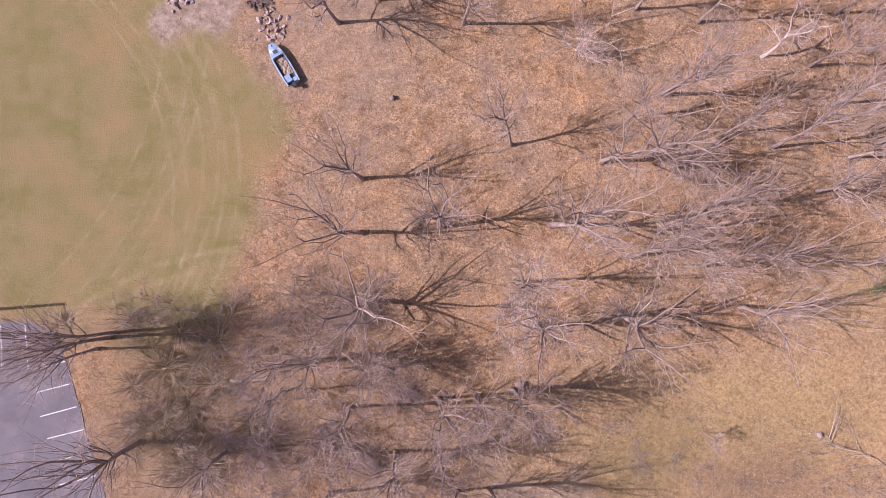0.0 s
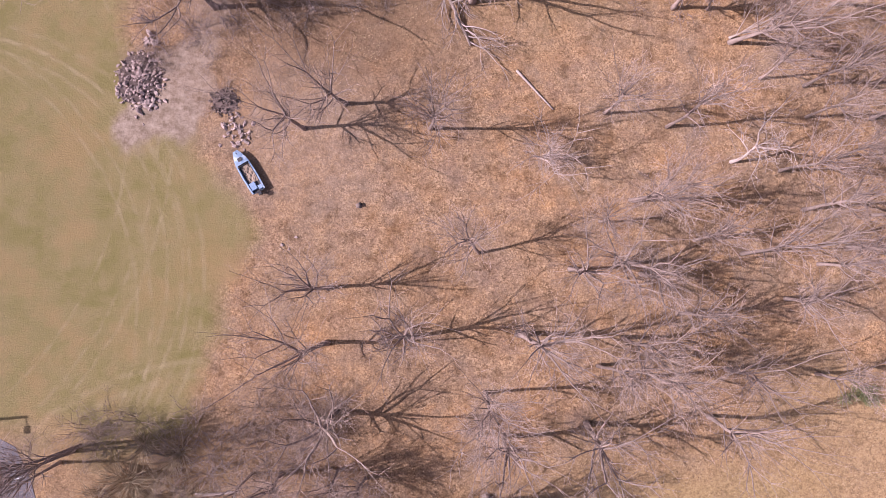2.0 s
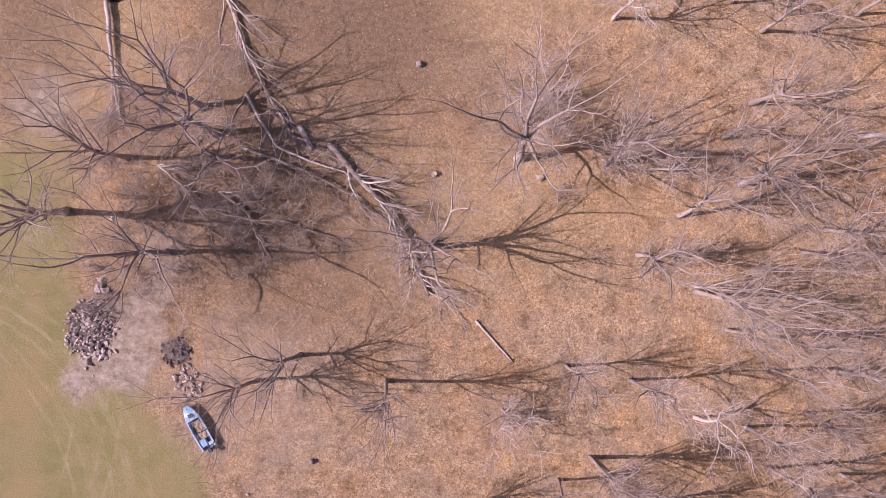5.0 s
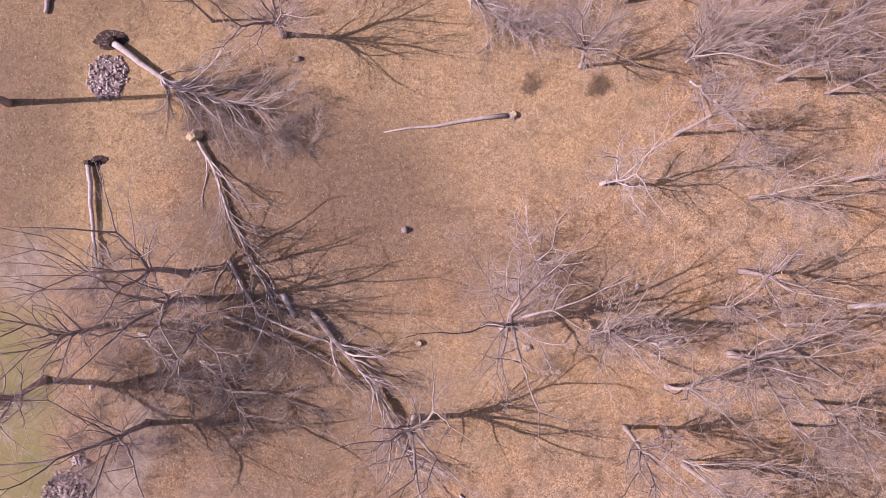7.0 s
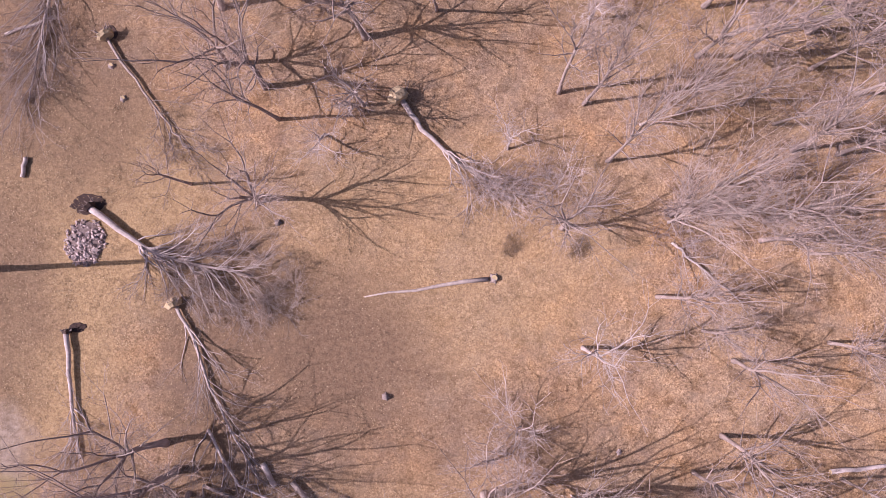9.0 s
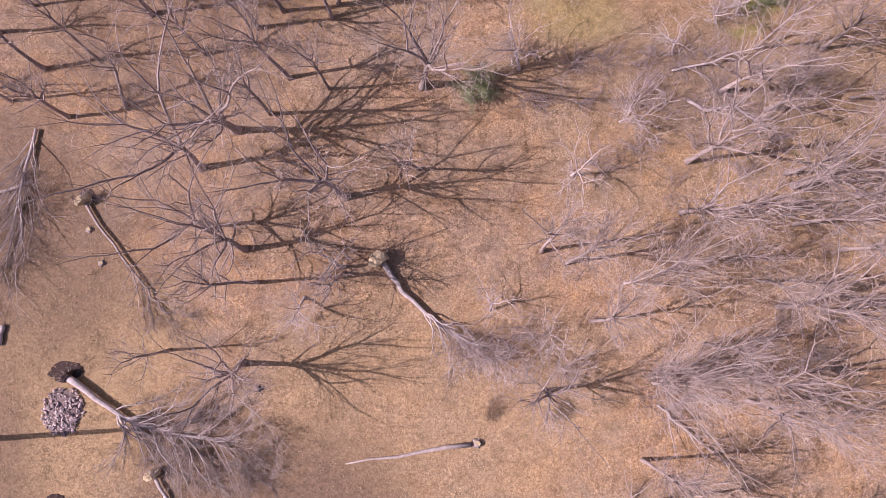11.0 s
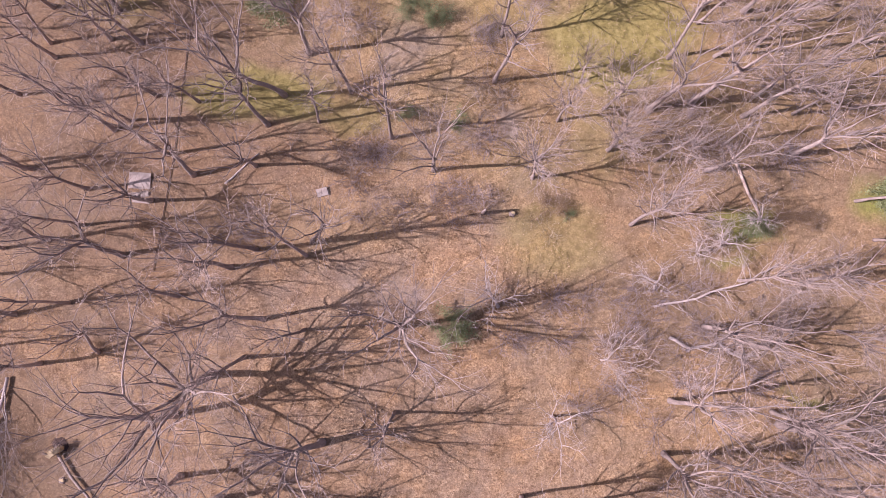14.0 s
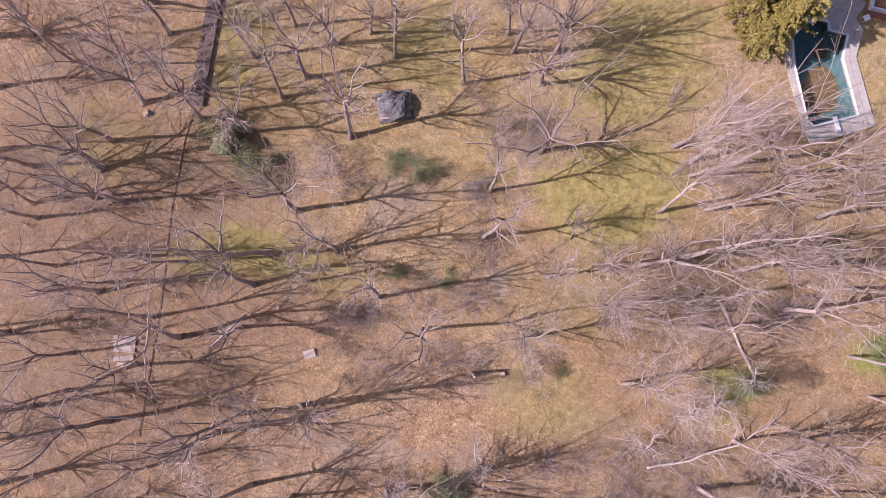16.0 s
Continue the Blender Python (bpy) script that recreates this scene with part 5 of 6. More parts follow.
# lamp post beside the car park
post = thing("lamp_post", pose(-58.6, -2.5, 0), "tall dark steel lamp post beside the car park", "lamp post")
p = Pieces()
p.tube([Vector((0, 0, -0.1)), Vector((0, 0, 6.0)), Vector((0, 0, 12.6))], [0.24, 0.2, 0.16], 10)
part("pole", p, M_STEEL, post)
p = Pieces()
p.tube([Vector((0, 0, 12.5)), Vector((0.0, -1.1, 12.6))], [0.06, 0.05], 8)
arm = part("arm", p, M_STEEL, post)
p = Pieces()
p.box((-0.25, -1.9, 12.5), (0.25, -1.05, 12.75))
part("lamp_head", p, M_STEEL, arm, "", False)
p = Pieces()
p.tube([Vector((0, 0, -0.1)), Vector((0, 0, 0.5))], [0.42, 0.4], 12)
part("base", p, M_SLAB, post)

# ---- pool and garden ----
def build_pool():
    top = thing("swimming_pool", pose(68, 177, 0), "disused garden pool with pale deck and murky water", "swimming pool")
    o = Vector((68, 177, 0))
    deck = Pieces()
    n = len(POOL)
    for z in (0.22, -0.1):
        deck.v += [Vector((x, y, z)) - o for x, y in DECK] + [Vector((x, y, z)) - o for x, y in POOL]
    for i in range(n):
        j = (i + 1) % n
        deck.f += [(i, j, n + j, n + i), (2 * n + i, i + 0, j, 2 * n + j)[::-1], (n + i, n + j, 3 * n + j, 3 * n + i)]
    part("deck", deck, M_COPING, top, "pale concrete deck", False)
    wall = Pieces()
    for z in (0.1, -1.7):
        wall.v += [Vector((68 + (x - 68) * 1.01, 177.5 + (y - 177.5) * 1.01, z)) - o for x, y in POOL]
    for i in range(n):
        j = (i + 1) % n
        wall.f.append((i, j, n + j, n + i))
    wall.f.append(tuple(range(n, 2 * n)))
    part("basin", wall, M_POOLWALL, top, "blue-green liner", False)
    for cx, cy, rx, ry in ((0.1, -0.9, 2.4, 3.0), (0.2, 4.0, 1.0, 0.8)):
        silt = bmesh.new()
        bmesh.ops.create_circle(silt, cap_ends=True, segments=60, radius=1)
        for v in silt.verts:
            a = math.atan2(v.co.y, v.co.x)
            r = 1 + 0.16 * noise.noise((math.cos(a) * 1.6, math.sin(a) * 1.6, cx)) + 0.06 * noise.noise((math.cos(a) * 7, math.sin(a) * 7, cy))
            v.co = Vector((v.co.x * rx * r + cx, v.co.y * ry * r + cy, -1.66))
        part("silt", silt, M_SILT, top, "brown leaves sunk on the floor")
    joint = Pieces()
    ring = [Vector((x, y, 0.22)) - o for x, y in RIM]
    for a, b in zip(ring, ring[1:] + ring[:1]):
        joint.tube([a, b], [0.02, 0.02], 4)
    part("deck_joint", joint, M_DARKSTONE, top, "dark joint in the deck")
    for i in range(n):
        j = (i + 1) % n
        strip, ends = Pieces(), []
        for k in (i, j):
            a, b = Vector((*POOL[k], 0.225)) - o, Vector((*DECK[k], 0.225)) - o
            ends.append((a - (b - a).normalized() * 0.05, a + (b - a).normalized() * 0.24))
        strip.v += [q + Vector((0, 0, up)) for up in (0.0, 0.05) for pair in ends for q in pair]
        strip.f += [(4, 5, 7, 6), (0, 2, 6, 4), (1, 5, 7, 3), (0, 4, 5, 1), (2, 3, 7, 6)]
        part("coping_strip", strip, M_WHITE, top, "pale coping strip", False)
    w = Pieces()
    w.v += [Vector((68 + (x - 68) * 0.998, 177.5 + (y - 177.5) * 0.998, -0.22)) - o for x, y in POOL]
    w.f.append(tuple(range(n)))
    water = part("water", w, M_WATER, top, "still greenish water", False)
    water.visible_shadow = False
    p = Pieces()
    p.box((-0.26, -1.0, 0.55), (0.26, 1.0, 0.62), pose(0.75, -5.7, 0, 0, 0, 15))
    p.box((-0.22, -0.9, 0.2), (0.22, -0.5, 0.56), pose(0.75, -5.7, 0, 0, 0, 15))
    part("diving_board", p, M_WHITE, top, "white diving board", False)


build_pool()

wooden = thing("timber_deck", pose(76.6, 187.0, 0, 0, 0, -14), "red-brown timber deck with white edge boards", "deck")
for k in range(24):
    p = Pieces()
    p.box((-2.9, -2.4 + k * 0.25, 0.42), (2.9, -2.17 + k * 0.25, 0.46))
    part("plank", p, M_BRICK, wooden, "", False)
p = Pieces()
p.box((-3.0, -2.55, 0.0), (3.0, -2.43, 0.62))
p.box((-3.0, -2.4, 0.0), (-2.9, 3.7, 0.62))
part("edge_board", p, M_BRICK, wooden, "", False)
p = Pieces()
p.box((-2.85, -2.0, 0.47), (-2.6, 3.6, 1.2))
p.box((-2.6, -2.0, 0.47), (2.9, -1.8, 1.2))
part("rail", p, M_WHITE, wooden, "white painted rail", False)
table = thing("garden_table", pose(72.9, 184.6, 0.22, 0, 0, 20), "small white square garden table", "table")
p = Pieces()
p.box((-0.4, -0.35, 0.66), (0.4, 0.35, 0.7))
part("tabletop", p, M_WHITE, table, "", False)
for sx in (-0.34, 0.34):
    for sy in (-0.29, 0.29):
        p = Pieces()
        p.tube([Vector((sx, sy, 0)), Vector((sx, sy, 0.66))], [0.025, 0.025], 6)
        part("leg", p, M_WHITE, table)


def conifer(x, y, high, wide, material, label, seed):
    rng = random.Random(seed)
    top = thing("conifer", pose(x, y, 0), label, "conifer")
    t = Pieces()
    t.tube([Vector((0, 0, -0.1)), Vector((0.1, 0, high * 0.5)), Vector((0, 0.1, high))], [0.3, 0.18, 0.03], 8)
    part("trunk", t, M_BARK, top)
    boughs, crown = Pieces(), Pieces()
    for i in range(150):
        u = rng.random() ** 0.9
        a = rng.uniform(0, 6.28)
        r = wide * (0.6 + 1.33 * u if u < 0.3 else ((1 - u) / 0.7) ** 0.7) * rng.uniform(0.65, 1.1)
        line = bend(rng, Vector((0, 0, 0.4 + u * (high - 0.6))), Vector((math.cos(a), math.sin(a), 0.25)), max(r, 0.4), 5, 0.12, -0.03)
        boughs.tube(line, [0.035, 0.03, 0.025, 0.02, 0.014, 0.006], 3, False)
        for _ in range(84):
            p, d = along(line, rng.uniform(0.25, 1.0))
            p = p + Vector((rng.gauss(0, 0.16), rng.gauss(0, 0.16), rng.gauss(0, 0.1)))
            w = (d + Vector((rng.gauss(0, 0.5), rng.gauss(0, 0.5), rng.gauss(0, 0.3)))).normalized() * rng.uniform(0.1, 0.2)
            crown.card(p, w, w.cross(Vector((rng.gauss(0, 0.4), rng.gauss(0, 0.4), 1))).normalized() * 0.085)
    tagged(part("framework", boughs, M_DARKTWIG, top), kind="stuff")
    tagged(part("crown", crown, material, top, "dense scaly sprays", False), kind="stuff")
    return top


conifer(58.4, 181.4, 12.0, 3.4, M_LEAFGOLD, "low yellow-green conifer casting shade over the pool", 6)
conifer(56.9, 184.6, 15.0, 4.0, M_LEAFGOLD, "broad yellow-green conifer shading the pool", 1)
conifer(59.6, 183.2, 16.5, 4.3, M_LEAFGOLD, "yellow-green conifer beside the pool", 2)
conifer(61.4, 186.6, 15.0, 4.0, M_LEAFGOLD, "dense yellow-green conifer at the pool deck", 5)
conifer(60.0, 189.0, 15.0, 4.8, M_LEAFGOLD, "tall yellow-green conifer behind the pool", 4)
conifer(-6.0, 169.6, 3.6, 1.7, M_LEAFGREEN, "small dark green cedar among bare trees", 3)

# ---- trees ----
tree("o", -8.6, 13.4, 17.0, 9, 172)
tree("o", -8.6, 7.0, 19.0, 14, -166)
tree("o", 0.6, 7.7, 19.0, 1, 172)
tree("n", 9.3, 17.5, 18.1, 11, 162)
tree("b", 9.0, -3.6, 12.0, 7, -55)
tree("n", 27.5, 23.8, 20.4, 5, -27)
tree("n", 27.9, 23.7, 20.1, 8, -31)
tree("o", 20.1, 15.5, 18.5, 0, 60)
tree("o", 25.6, 16.1, 20.1, 1, 94)
tree("o", 28.6, 14.9, 15.0, 9, -87)
tree("o", 13.9, 7.9, 23.0, 9, -17)
tree("n", 26.3, 7.4, 20.0, 2, -58)
tree("n", 23.2, 4.1, 21.0, 4, -1)
tree("n", 9.8, 1.1, 21.0, 2, 27)
tree("o", 38.4, 3.6, 16.4, 0, -10)
tree("o", 12.0, -3.9, 20.1, 7, -120)
tree("o", 21.7, -2.6, 22.7, 3, -103)
tree("o", 36.2, -1.9, 18.5, 1, -92)
tree("s", 31.3, -16.4, 5.0, 14, -51)
tree("n", 0.4, -12.4, 21.0, 3, -48)
tree("n", 5.0, -12.1, 21.0, 1, -127)
tree("n", 9.0, -11.4, 20.3, 2, -158)
tree("n", -36.9, -4.6, 20.0, 9, 163)
tree("n", -37.7, -5.2, 21.0, 6, 166)
tree("n", -39.2, -6.5, 14.0, 5, -148)
tree("o", -33.5, -17.0, 21.0, 7, -167)
tree("w", -7.6, -0.9, 18.0, 7, -152)
tree("n", -17.7, -11.3, 14.3, 5, -39)
tree("n", -9.8, -13.3, 21.0, 3, -58)
tree("n", -4.5, -18.4, 21.0, 1, -18)
tree("n", -13.8, -8.1, 17.3, 1, -37)
tree("n", -24.0, -18.3, 18.9, 1, -18)
tree("n", 49.2, 3.0, 13.3, 1, -36)
tree("o", -27.5, 58.7, 20.9, 4, -142)
tree("w", -34.6, 52.2, 24.0, 6, -62)
tree("w", -22.4, 47.4, 21.0, 6, -100)
tree("w", -17.2, 61.7, 25.0, 6, -75)
tree("w", 19.0, 59.0, 26.0, 0, 56)
tree("o", 29.6, 58.5, 23.0, 4, 112)
tree("o", 38.4, 52.3, 21.0, 5, 60)
tree("n", 37.6, 47.3, 12.0, 9, 175)
tree("f", 40.3, 43.8, 22.0, 17, -12)
tree("o", 40.3, 43.2, 23.0, 11, -38)
tree("o", -6.6, 35.5, 17.0, 7, -137)
tree("o", -11.5, 32.5, 18.0, 11, -162)
tree("n", 3.6, 32.5, 21.0, 7, -88)
tree("b", 17.2, 29.2, 12.0, 14, -53)
tree("n", 24.7, 34.4, 17.0, 5, -90)
tree("n", 40.8, 17.3, 21.0, 2, 28)
tree("o", 53.6, 17.9, 15.6, 2, -126)
tree("o", 45.9, 11.9, 15.0, 5, -157)
tree("n", 32.2, 32.7, 21.0, 3, -10)
tree("o", 57.4, 33.8, 15.0, 1, -158)
tree("d", 39.9, 28.4, 15.0, 7, 23)
tree("n", 57.0, 21.9, 13.8, 3, -115)
tree("p", -40.6, 84.9, 25.0, 1, -17)
tree("w", -8.1, 94.0, 19.0, 2, -57)
tree("m", -16.7, 95.5, 12.9, 1, 148)
tree("o", 28.2, 90.8, 17.8, 2, 143)
tree("n", 39.7, 82.6, 20.0, 2, 20)
tree("d", 30.7, 76.4, 18.0, 3, 120)
tree("n", 45.2, 78.6, 14.2, 2, -38)
tree("o", 48.9, 75.0, 19.5, 1, 77)
tree("o", 52.5, 89.6, 19.7, 2, -20)
tree("n", 58.4, 88.1, 16.4, 3, -24)
tree("o", 41.4, 92.5, 15.0, 9, 150)
tree("o", 60.7, 77.3, 15.0, 1, -154)
tree("w", -15.7, 58.9, 15.0, 11, -46)
tree("w", -18.7, 64.8, 22.0, 11, 135)
tree("b", 23.3, 60.4, 11.0, 23, 136)
tree("d", 19.9, 63.0, 9.0, 21, 132)
tree("b", 23.2, 67.0, 12.0, 24, 172)
tree("b", 29.3, 59.0, 11.0, 23, -11)
tree("d", 35.1, 57.9, 9.0, 23, -25)
tree("w", 46.0, 56.2, 22.8, 5, -112)
tree("w", 8.7, 48.3, 21.0, 6, -53)
tree("o", 33.4, 47.5, 23.0, 6, -141)
tree("o", 47.4, 66.1, 19.7, 1, -66)
tree("n", 61.7, 61.1, 14.1, 1, -78)
tree("o", 56.1, 50.7, 17.2, 4, -120)
tree("n", 53.2, 48.0, 13.9, 10, -126)
tree("w", -12.9, 110.2, 18.4, 0, 125)
tree("w", -8.1, 107.6, 23.4, 6, -152)
tree("m", -6.4, 103.6, 21.0, 6, 166)
tree("d", -0.8, 101.8, 9.0, 21, -91)
tree("m", 27.7, 107.5, 21.0, 8, 132)
tree("n", 30.8, 106.1, 21.0, 7, 76)
tree("f", 37.9, 103.7, 22.0, 13, 19)
tree("n", 42.3, 105.1, 16.7, 2, 125)
tree("n", 33.7, 99.1, 21.0, 6, 69)
tree("d", 21.5, 100.4, 8.0, 23, 89)
tree("b", 19.2, 95.5, 8.0, 15, 145)
tree("f", 43.0, 92.9, 22.0, 9, 82)
tree("f", 41.2, 91.7, 22.0, 6, 27)
tree("b", 27.3, 95.6, 8.0, 8, 143)
tree("b", 22.2, 94.7, 8.0, 6, 88)
tree("b", 45.3, 93.2, 10.0, 8, 53)
tree("b", 51.6, 93.3, 10.0, 14, 35)
tree("b", 30.1, 93.4, 7.0, 4, 24)
tree("o", 56.6, 100.9, 22.4, 5, 107)
tree("o", 49.8, 112.3, 23.0, 4, -2)
tree("n", 59.0, 111.0, 21.0, 1, 18)
tree("d", 3.8, 105.5, 12.0, 5, -179)
tree("o", 53.0, 92.0, 21.6, 3, 91)
tree("o", 62.3, 100.4, 19.6, 3, 94)
tree("m", -4.1, 137.1, 21.0, 6, 142)
tree("m", 1.9, 136.4, 21.0, 10, 113)
tree("m", 2.6, 138.0, 21.0, 13, 36)
tree("t", -3.2, 128.7, 23.0, 12, 154)
tree("w", -9.5, 122.1, 26.0, 2, 117)
tree("w", 13.1, 127.7, 24.0, 3, 72)
tree("t", -20.2, 136.5, 23.0, 6, 80)
tree("m", -31.5, 147.0, 13.6, 2, -154)
tree("t", -22.9, 124.9, 16.0, 14, 72)
tree("m", -5.4, 124.2, 20.8, 0, -129)
tree("n", 41.5, 140.0, 21.0, 6, 60)
tree("d", 25.1, 130.1, 11.0, 15, 137)
tree("n", 38.9, 149.2, 17.1, 1, 124)
tree("t", 17.4, 146.8, 21.0, 4, 150)
tree("n", 29.5, 145.8, 20.5, 3, 156)
tree("w", -13.6, 117.4, 26.0, 4, 97)
tree("w", 3.9, 114.0, 26.0, 9, -171)
tree("m", 3.8, 104.8, 13.0, 12, -127)
tree("m", 12.6, 117.5, 16.0, 3, 155)
tree("o", 44.9, 112.4, 23.0, 3, -14)
tree("o", 45.8, 118.7, 23.0, 3, 6)
tree("w", 58.9, 115.8, 22.4, 0, 18)
tree("o", 50.2, 127.5, 20.4, 1, -2)
tree("n", 54.6, 133.1, 18.9, 1, 70)
tree("o", 63.1, 133.1, 17.3, 2, 85)
tree("b", 37.5, 123.6, 9.0, 21, 15)
tree("o", 64.9, 108.0, 15.4, 3, -106)
tree("n", 54.3, 104.0, 15.6, 5, -121)
tree("t", -18.6, 162.7, 19.5, 1, 83)
tree("t", -29.1, 160.9, 16.5, 4, 56)
tree("t", 2.1, 161.4, 23.0, 5, 53)
tree("m", 7.3, 156.6, 21.0, 7, 125)
tree("t", -0.9, 156.2, 23.0, 9, 147)
tree("t", -2.9, 152.5, 21.0, 12, 150)
tree("m", 12.3, 150.8, 21.0, 8, 105)
tree("t", -21.6, 151.9, 19.8, 4, 60)
tree("m", -15.1, 148.8, 21.0, 5, 84)
tree("t", -32.5, 147.2, 15.9, 7, 72)
tree("m", 24.9, 157.8, 21.0, 3, 78)
tree("n", 32.7, 152.9, 14.0, 2, 66)
tree("f", 38.8, 149.3, 17.0, 18, 27)
tree("t", 66.3, 159.9, 19.4, 4, 117)
tree("o", 58.1, 117.3, 20.1, 2, -136)
tree("d", 31.5, 116.9, 10.0, 5, -139)
tree("t", 49.2, 155.1, 23.0, 3, 122)
tree("m", 57.0, 155.8, 21.0, 3, 107)
tree("m", 46.6, 160.8, 21.0, 5, 108)
tree("t", 61.7, 148.7, 20.0, 3, 104)
tree("w", -16.5, 175.0, 19.3, 8, 47)
tree("t", -9.4, 172.8, 21.0, 8, 56)
tree("t", 8.9, 170.5, 23.0, 11, 82)
tree("m", 0.5, 175.5, 21.0, 7, 80)
tree("m", -30.1, 183.6, 14.1, 8, 50)
tree("m", -25.2, 180.2, 16.6, 3, 54)
tree("m", 22.8, 177.0, 21.0, 4, 142)
tree("o", 34.4, 180.9, 22.9, 6, 158)
tree("w", 32.1, 168.5, 19.0, 3, 132)
tree("f", 49.6, 168.7, 18.0, 15, 32)
tree("t", 48.6, 168.9, 21.0, 19, 25)
tree("t", 50.5, 166.9, 19.0, 14, 40)
tree("n", 35.6, 157.7, 8.0, 20, 79)
tree("m", 52.4, 161.0, 21.0, 13, -5)
tree("t", -20.2, 170.3, 18.9, 5, 57)
tree("w", -21.5, 166.8, 19.1, 5, 64)
tree("m", -29.7, 162.7, 16.1, 7, 74)
tree("t", 29.0, 181.0, 21.0, 2, 20)
tree("t", 56.1, 166.7, 23.0, 2, 108)
tree("m", 61.7, 165.2, 21.0, 1, 78)
tree("t", 43.9, 154.2, 23.0, 5, 12)
tree("t", 55.6, 153.4, 20.8, 1, 69)
tree("m", 14.4, 180.5, 20.7, 1, 17)
tree("t", -3.0, 180.7, 19.5, 5, 30)
tree("n", 28.5, 183.3, 21.0, 4, 159)
tree("t", -13.5, 183.6, 18.7, 5, 38)
tree("m", -26.8, 155.1, 16.0, 3, 85)
tree("m", -19.9, 153.0, 15.6, 3, 89)
tree("d", 44.2, 132.2, 6.0, 23, 138)
tree("d", 49.7, 136.3, 6.0, 23, 134)
tree("d", 52.4, 137.3, 7.0, 20, 127)
tree("d", 56.8, 139.8, 6.0, 17, 140)
tree("n", 71.4, 138.0, 12.6, 3, -80)
tree("n", 47.5, 96.4, 17.6, 0, 51)
tree("n", 50.3, 106.3, 13.2, 4, 83)
tree("m", 69.3, 142.8, 16.9, 2, -40)
tree("t", 51.0, 146.7, 16.9, 0, -75)
tree("n", 66.5, 101.7, 15.2, 3, -122)
tree("m", 53.0, 149.8, 11.5, 5, 49)
tree("o", 55.9, 125.3, 14.9, 5, -144)
tree("n", 66.5, 126.9, 11.9, 6, -75)
tree("m", 44.6, 147.9, 16.1, 6, -173)
tree("o", 66.8, 114.6, 15.8, 0, 42)
tree("m", 69.2, 154.4, 12.9, 6, -61)
tree("m", 50.4, 165.2, 16.0, 3, -22)
tree("f", 49.0, 149.4, 11.8, 4, -126)
tree("m", 71.7, 158.5, 13.2, 3, -101)
tree("m", 57.5, 162.2, 15.2, 3, -169)
tree("m", 68.6, 151.1, 15.5, 2, -138)
tree("m", 66.8, 165.6, 15.6, 6, -153)
tree("m", 71.2, 162.7, 15.4, 4, -13)
tree("m", 61.9, 153.7, 15.0, 5, 136)
tree("t", -35.1, 169.0, 19.9, 3, 102)
tree("m", 3.4, 152.8, 15.2, 4, -4)
tree("t", -29.2, 138.4, 20.1, 2, -152)
tree("t", 3.5, 177.9, 18.1, 3, 129)
tree("w", -37.0, 183.2, 19.2, 2, 130)
tree("t", -32.0, 190.2, 19.3, 0, -68)
tree("t", -16.6, 156.1, 18.2, 3, -32)
tree("t", -45.9, 125.7, 18.3, 5, 102)
tree("t", -15.3, 187.6, 18.7, 3, -129)
tree("t", -4.4, 147.4, 15.8, 0, -128)
tree("m", 1.7, 127.4, 17.0, 2, -117)
tree("m", -41.2, 147.1, 16.0, 4, -2)
tree("m", -4.9, 189.8, 16.0, 3, 139)
tree("t", -34.0, 177.1, 20.1, 4, 137)
tree("m", -33.2, 156.3, 16.9, 1, -62)
tree("t", -12.2, 191.8, 18.0, 6, -67)
tree("t", -22.3, 163.2, 16.1, 3, 70)
tree("t", -11.9, 146.3, 20.5, 5, -6)
tree("m", -11.4, 155.4, 15.9, 1, -72)
tree("m", -34.9, 188.4, 15.7, 0, 177)
tree("t", -10.6, 188.7, 18.4, 4, 81)
tree("t", -17.0, 143.2, 17.0, 2, -28)
tree("m", -44.5, 183.4, 16.8, 5, -149)
tree("m", -39.7, 164.7, 16.4, 3, -8)
tree("t", -7.2, 135.0, 21.0, 4, 152)
tree("t", -29.5, 167.3, 18.6, 0, 48)
tree("m", 2.1, 184.5, 19.0, 4, 38)
tree("t", -17.5, 191.1, 20.6, 1, -164)
tree("m", -18.0, 179.9, 15.2, 4, -59)
tree("t", -13.5, 131.6, 15.7, 6, 118)
tree("t", 7.1, 182.1, 15.2, 2, 171)
tree("t", -3.4, 171.3, 16.9, 1, -8)
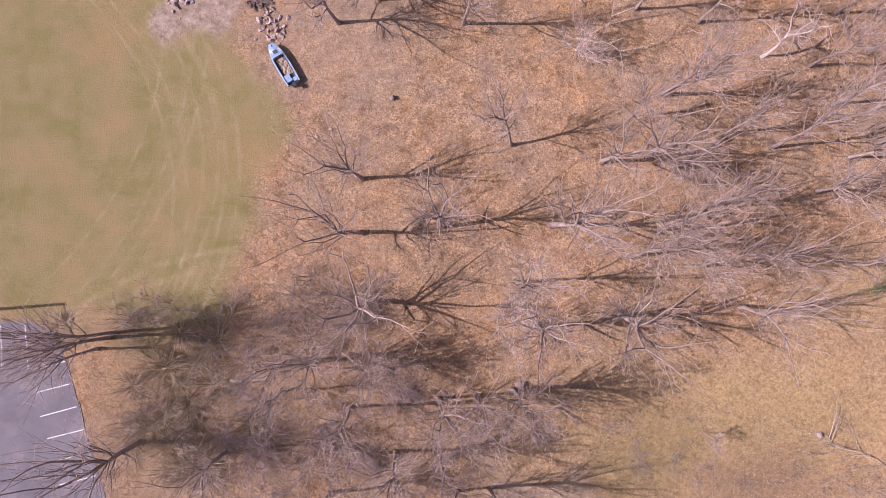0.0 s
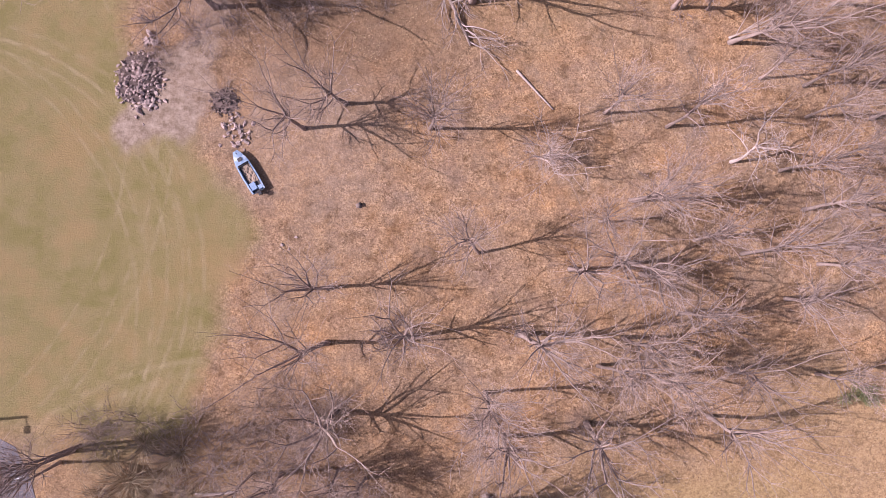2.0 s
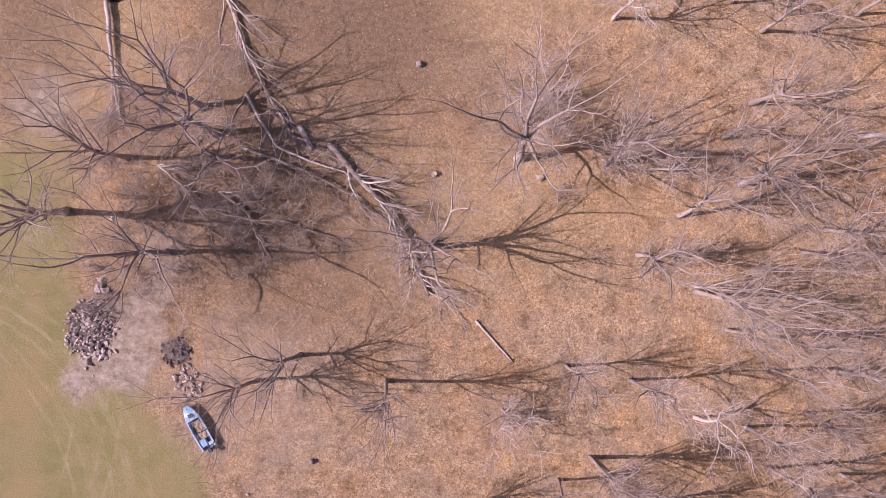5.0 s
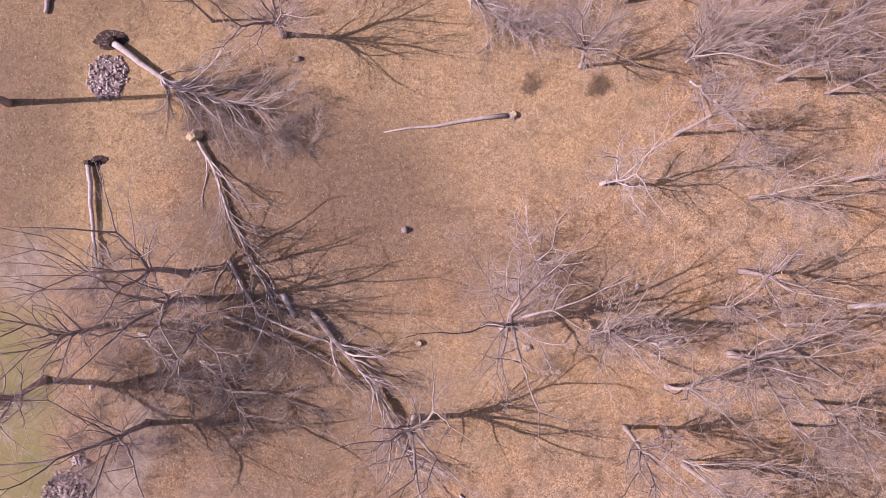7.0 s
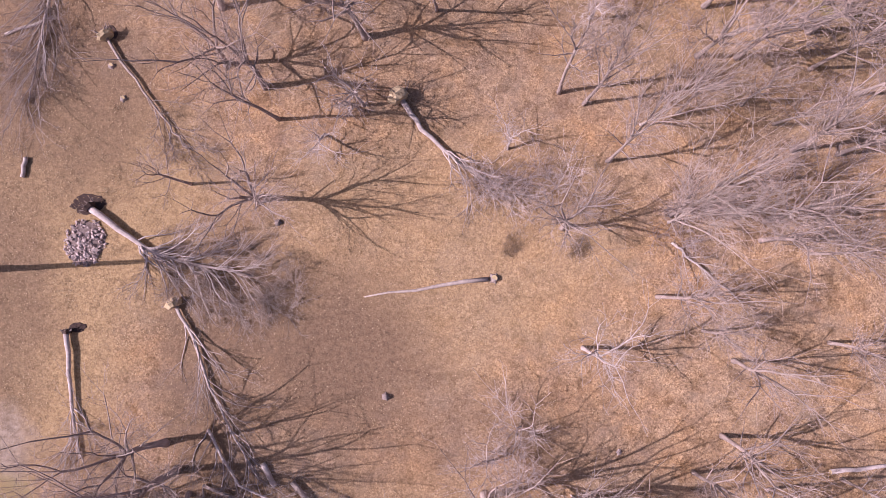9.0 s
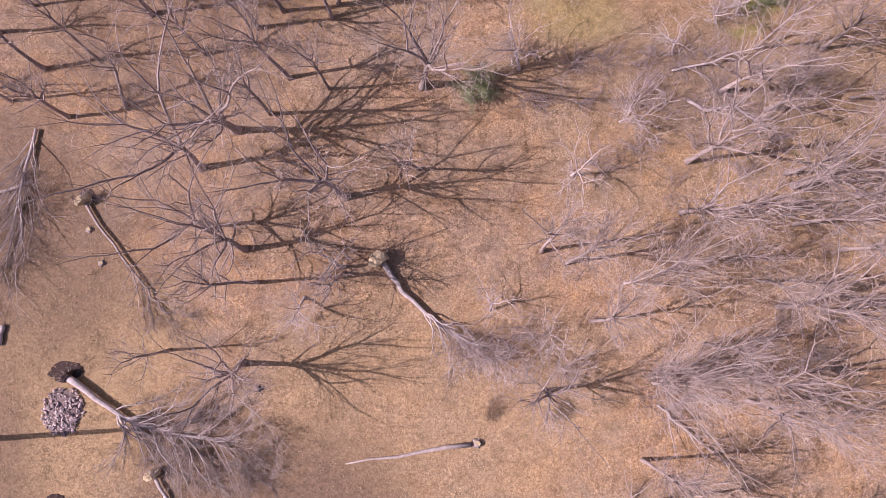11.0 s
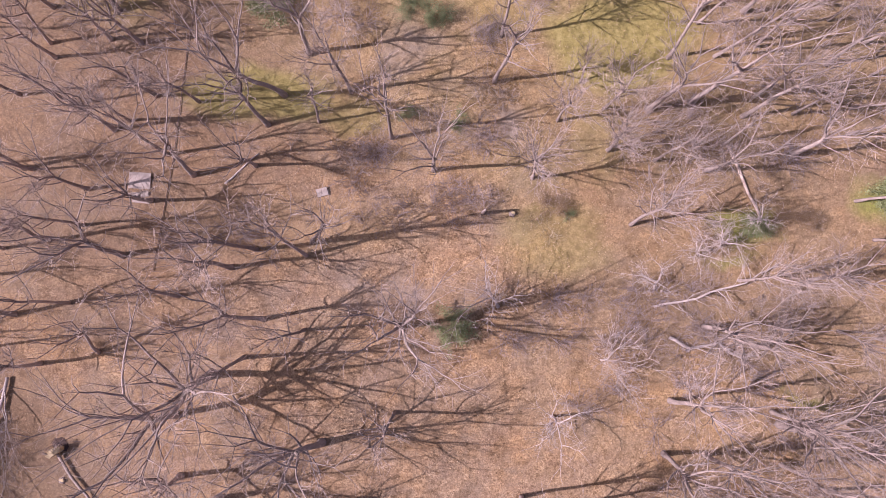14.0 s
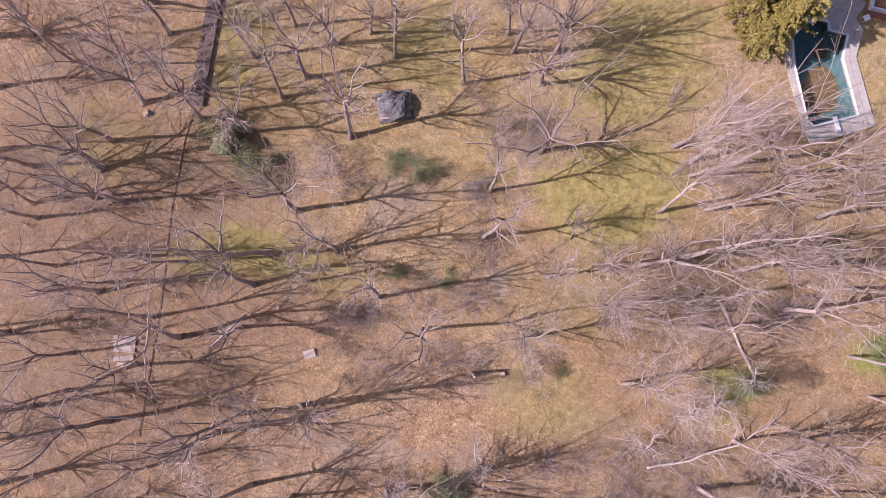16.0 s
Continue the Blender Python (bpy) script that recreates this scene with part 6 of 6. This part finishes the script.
tree("m", 23.7, 190.8, 17.5, 2, 46)
tree("o", 32.3, 176.9, 17.5, 1, 175)
tree("t", 15.6, 189.2, 14.3, 4, 95)
tree("m", 11.4, 183.5, 14.8, 3, 58)
tree("t", 41.8, 189.0, 18.4, 4, 61)
tree("n", 38.4, 154.4, 17.8, 2, 36)
tree("m", 25.9, 163.6, 17.5, 5, 93)
tree("n", 49.2, 37.8, 17.6, 1, -55)
tree("n", 63.6, 21.1, 11.8, 2, 68)
tree("o", 43.9, 61.8, 14.2, 2, -19)
tree("n", 50.0, 16.0, 15.2, 0, -152)
tree("n", 45.8, 27.3, 16.1, 0, -23)
tree("n", 59.2, 17.2, 11.9, 4, -96)
tree("n", 57.8, 38.1, 12.2, 2, 63)
tree("n", 53.1, 59.9, 12.8, 2, 14)
tree("n", 53.1, 29.0, 14.5, 5, -153)
tree("n", 43.8, 38.7, 15.2, 0, 115)
tree("n", 6.2, -22.6, 16.5, 4, 16)
tree("n", -12.1, -23.0, 17.2, 2, 51)
tree("n", 2.6, -22.9, 13.0, 3, -179)
tree("n", -4.1, -8.6, 11.5, 3, -151)
tree("n", -7.3, -7.6, 12.4, 4, -109)
tree("n", -17.2, -8.0, 14.6, 3, -157)
tree("n", 32.8, 10.2, 15.4, 3, 18)
tree("n", 29.7, 2.9, 17.8, 3, 5)
tree("n", 35.1, 18.9, 15.2, 0, -164)
tree("n", 23.8, 21.2, 15.2, 6, -125)
tree("n", 49.3, 33.9, 15.1, 3, -110)
tree("n", 48.5, 22.6, 17.6, 1, -122)
tree("b", 6.3, 165.6, 7.0, 3, 90)
tree("t", -33.0, 129.5, 18.0, 4, 120)
tree("m", -36.8, 125.5, 17.0, 3, 160)
tree("t", -29.8, 123.6, 17.0, 5, 110)
tree("m", -26.6, 130.8, 19.0, 3, 90)
tree("t", -38.5, 134.0, 18.0, 4, 150)
tree("m", -34.6, 137.4, 17.0, 2, 100)
tree("m", -25.2, 140.2, 17.0, 3, 130)
tree("t", -24.6, 144.6, 17.0, 4, 120)
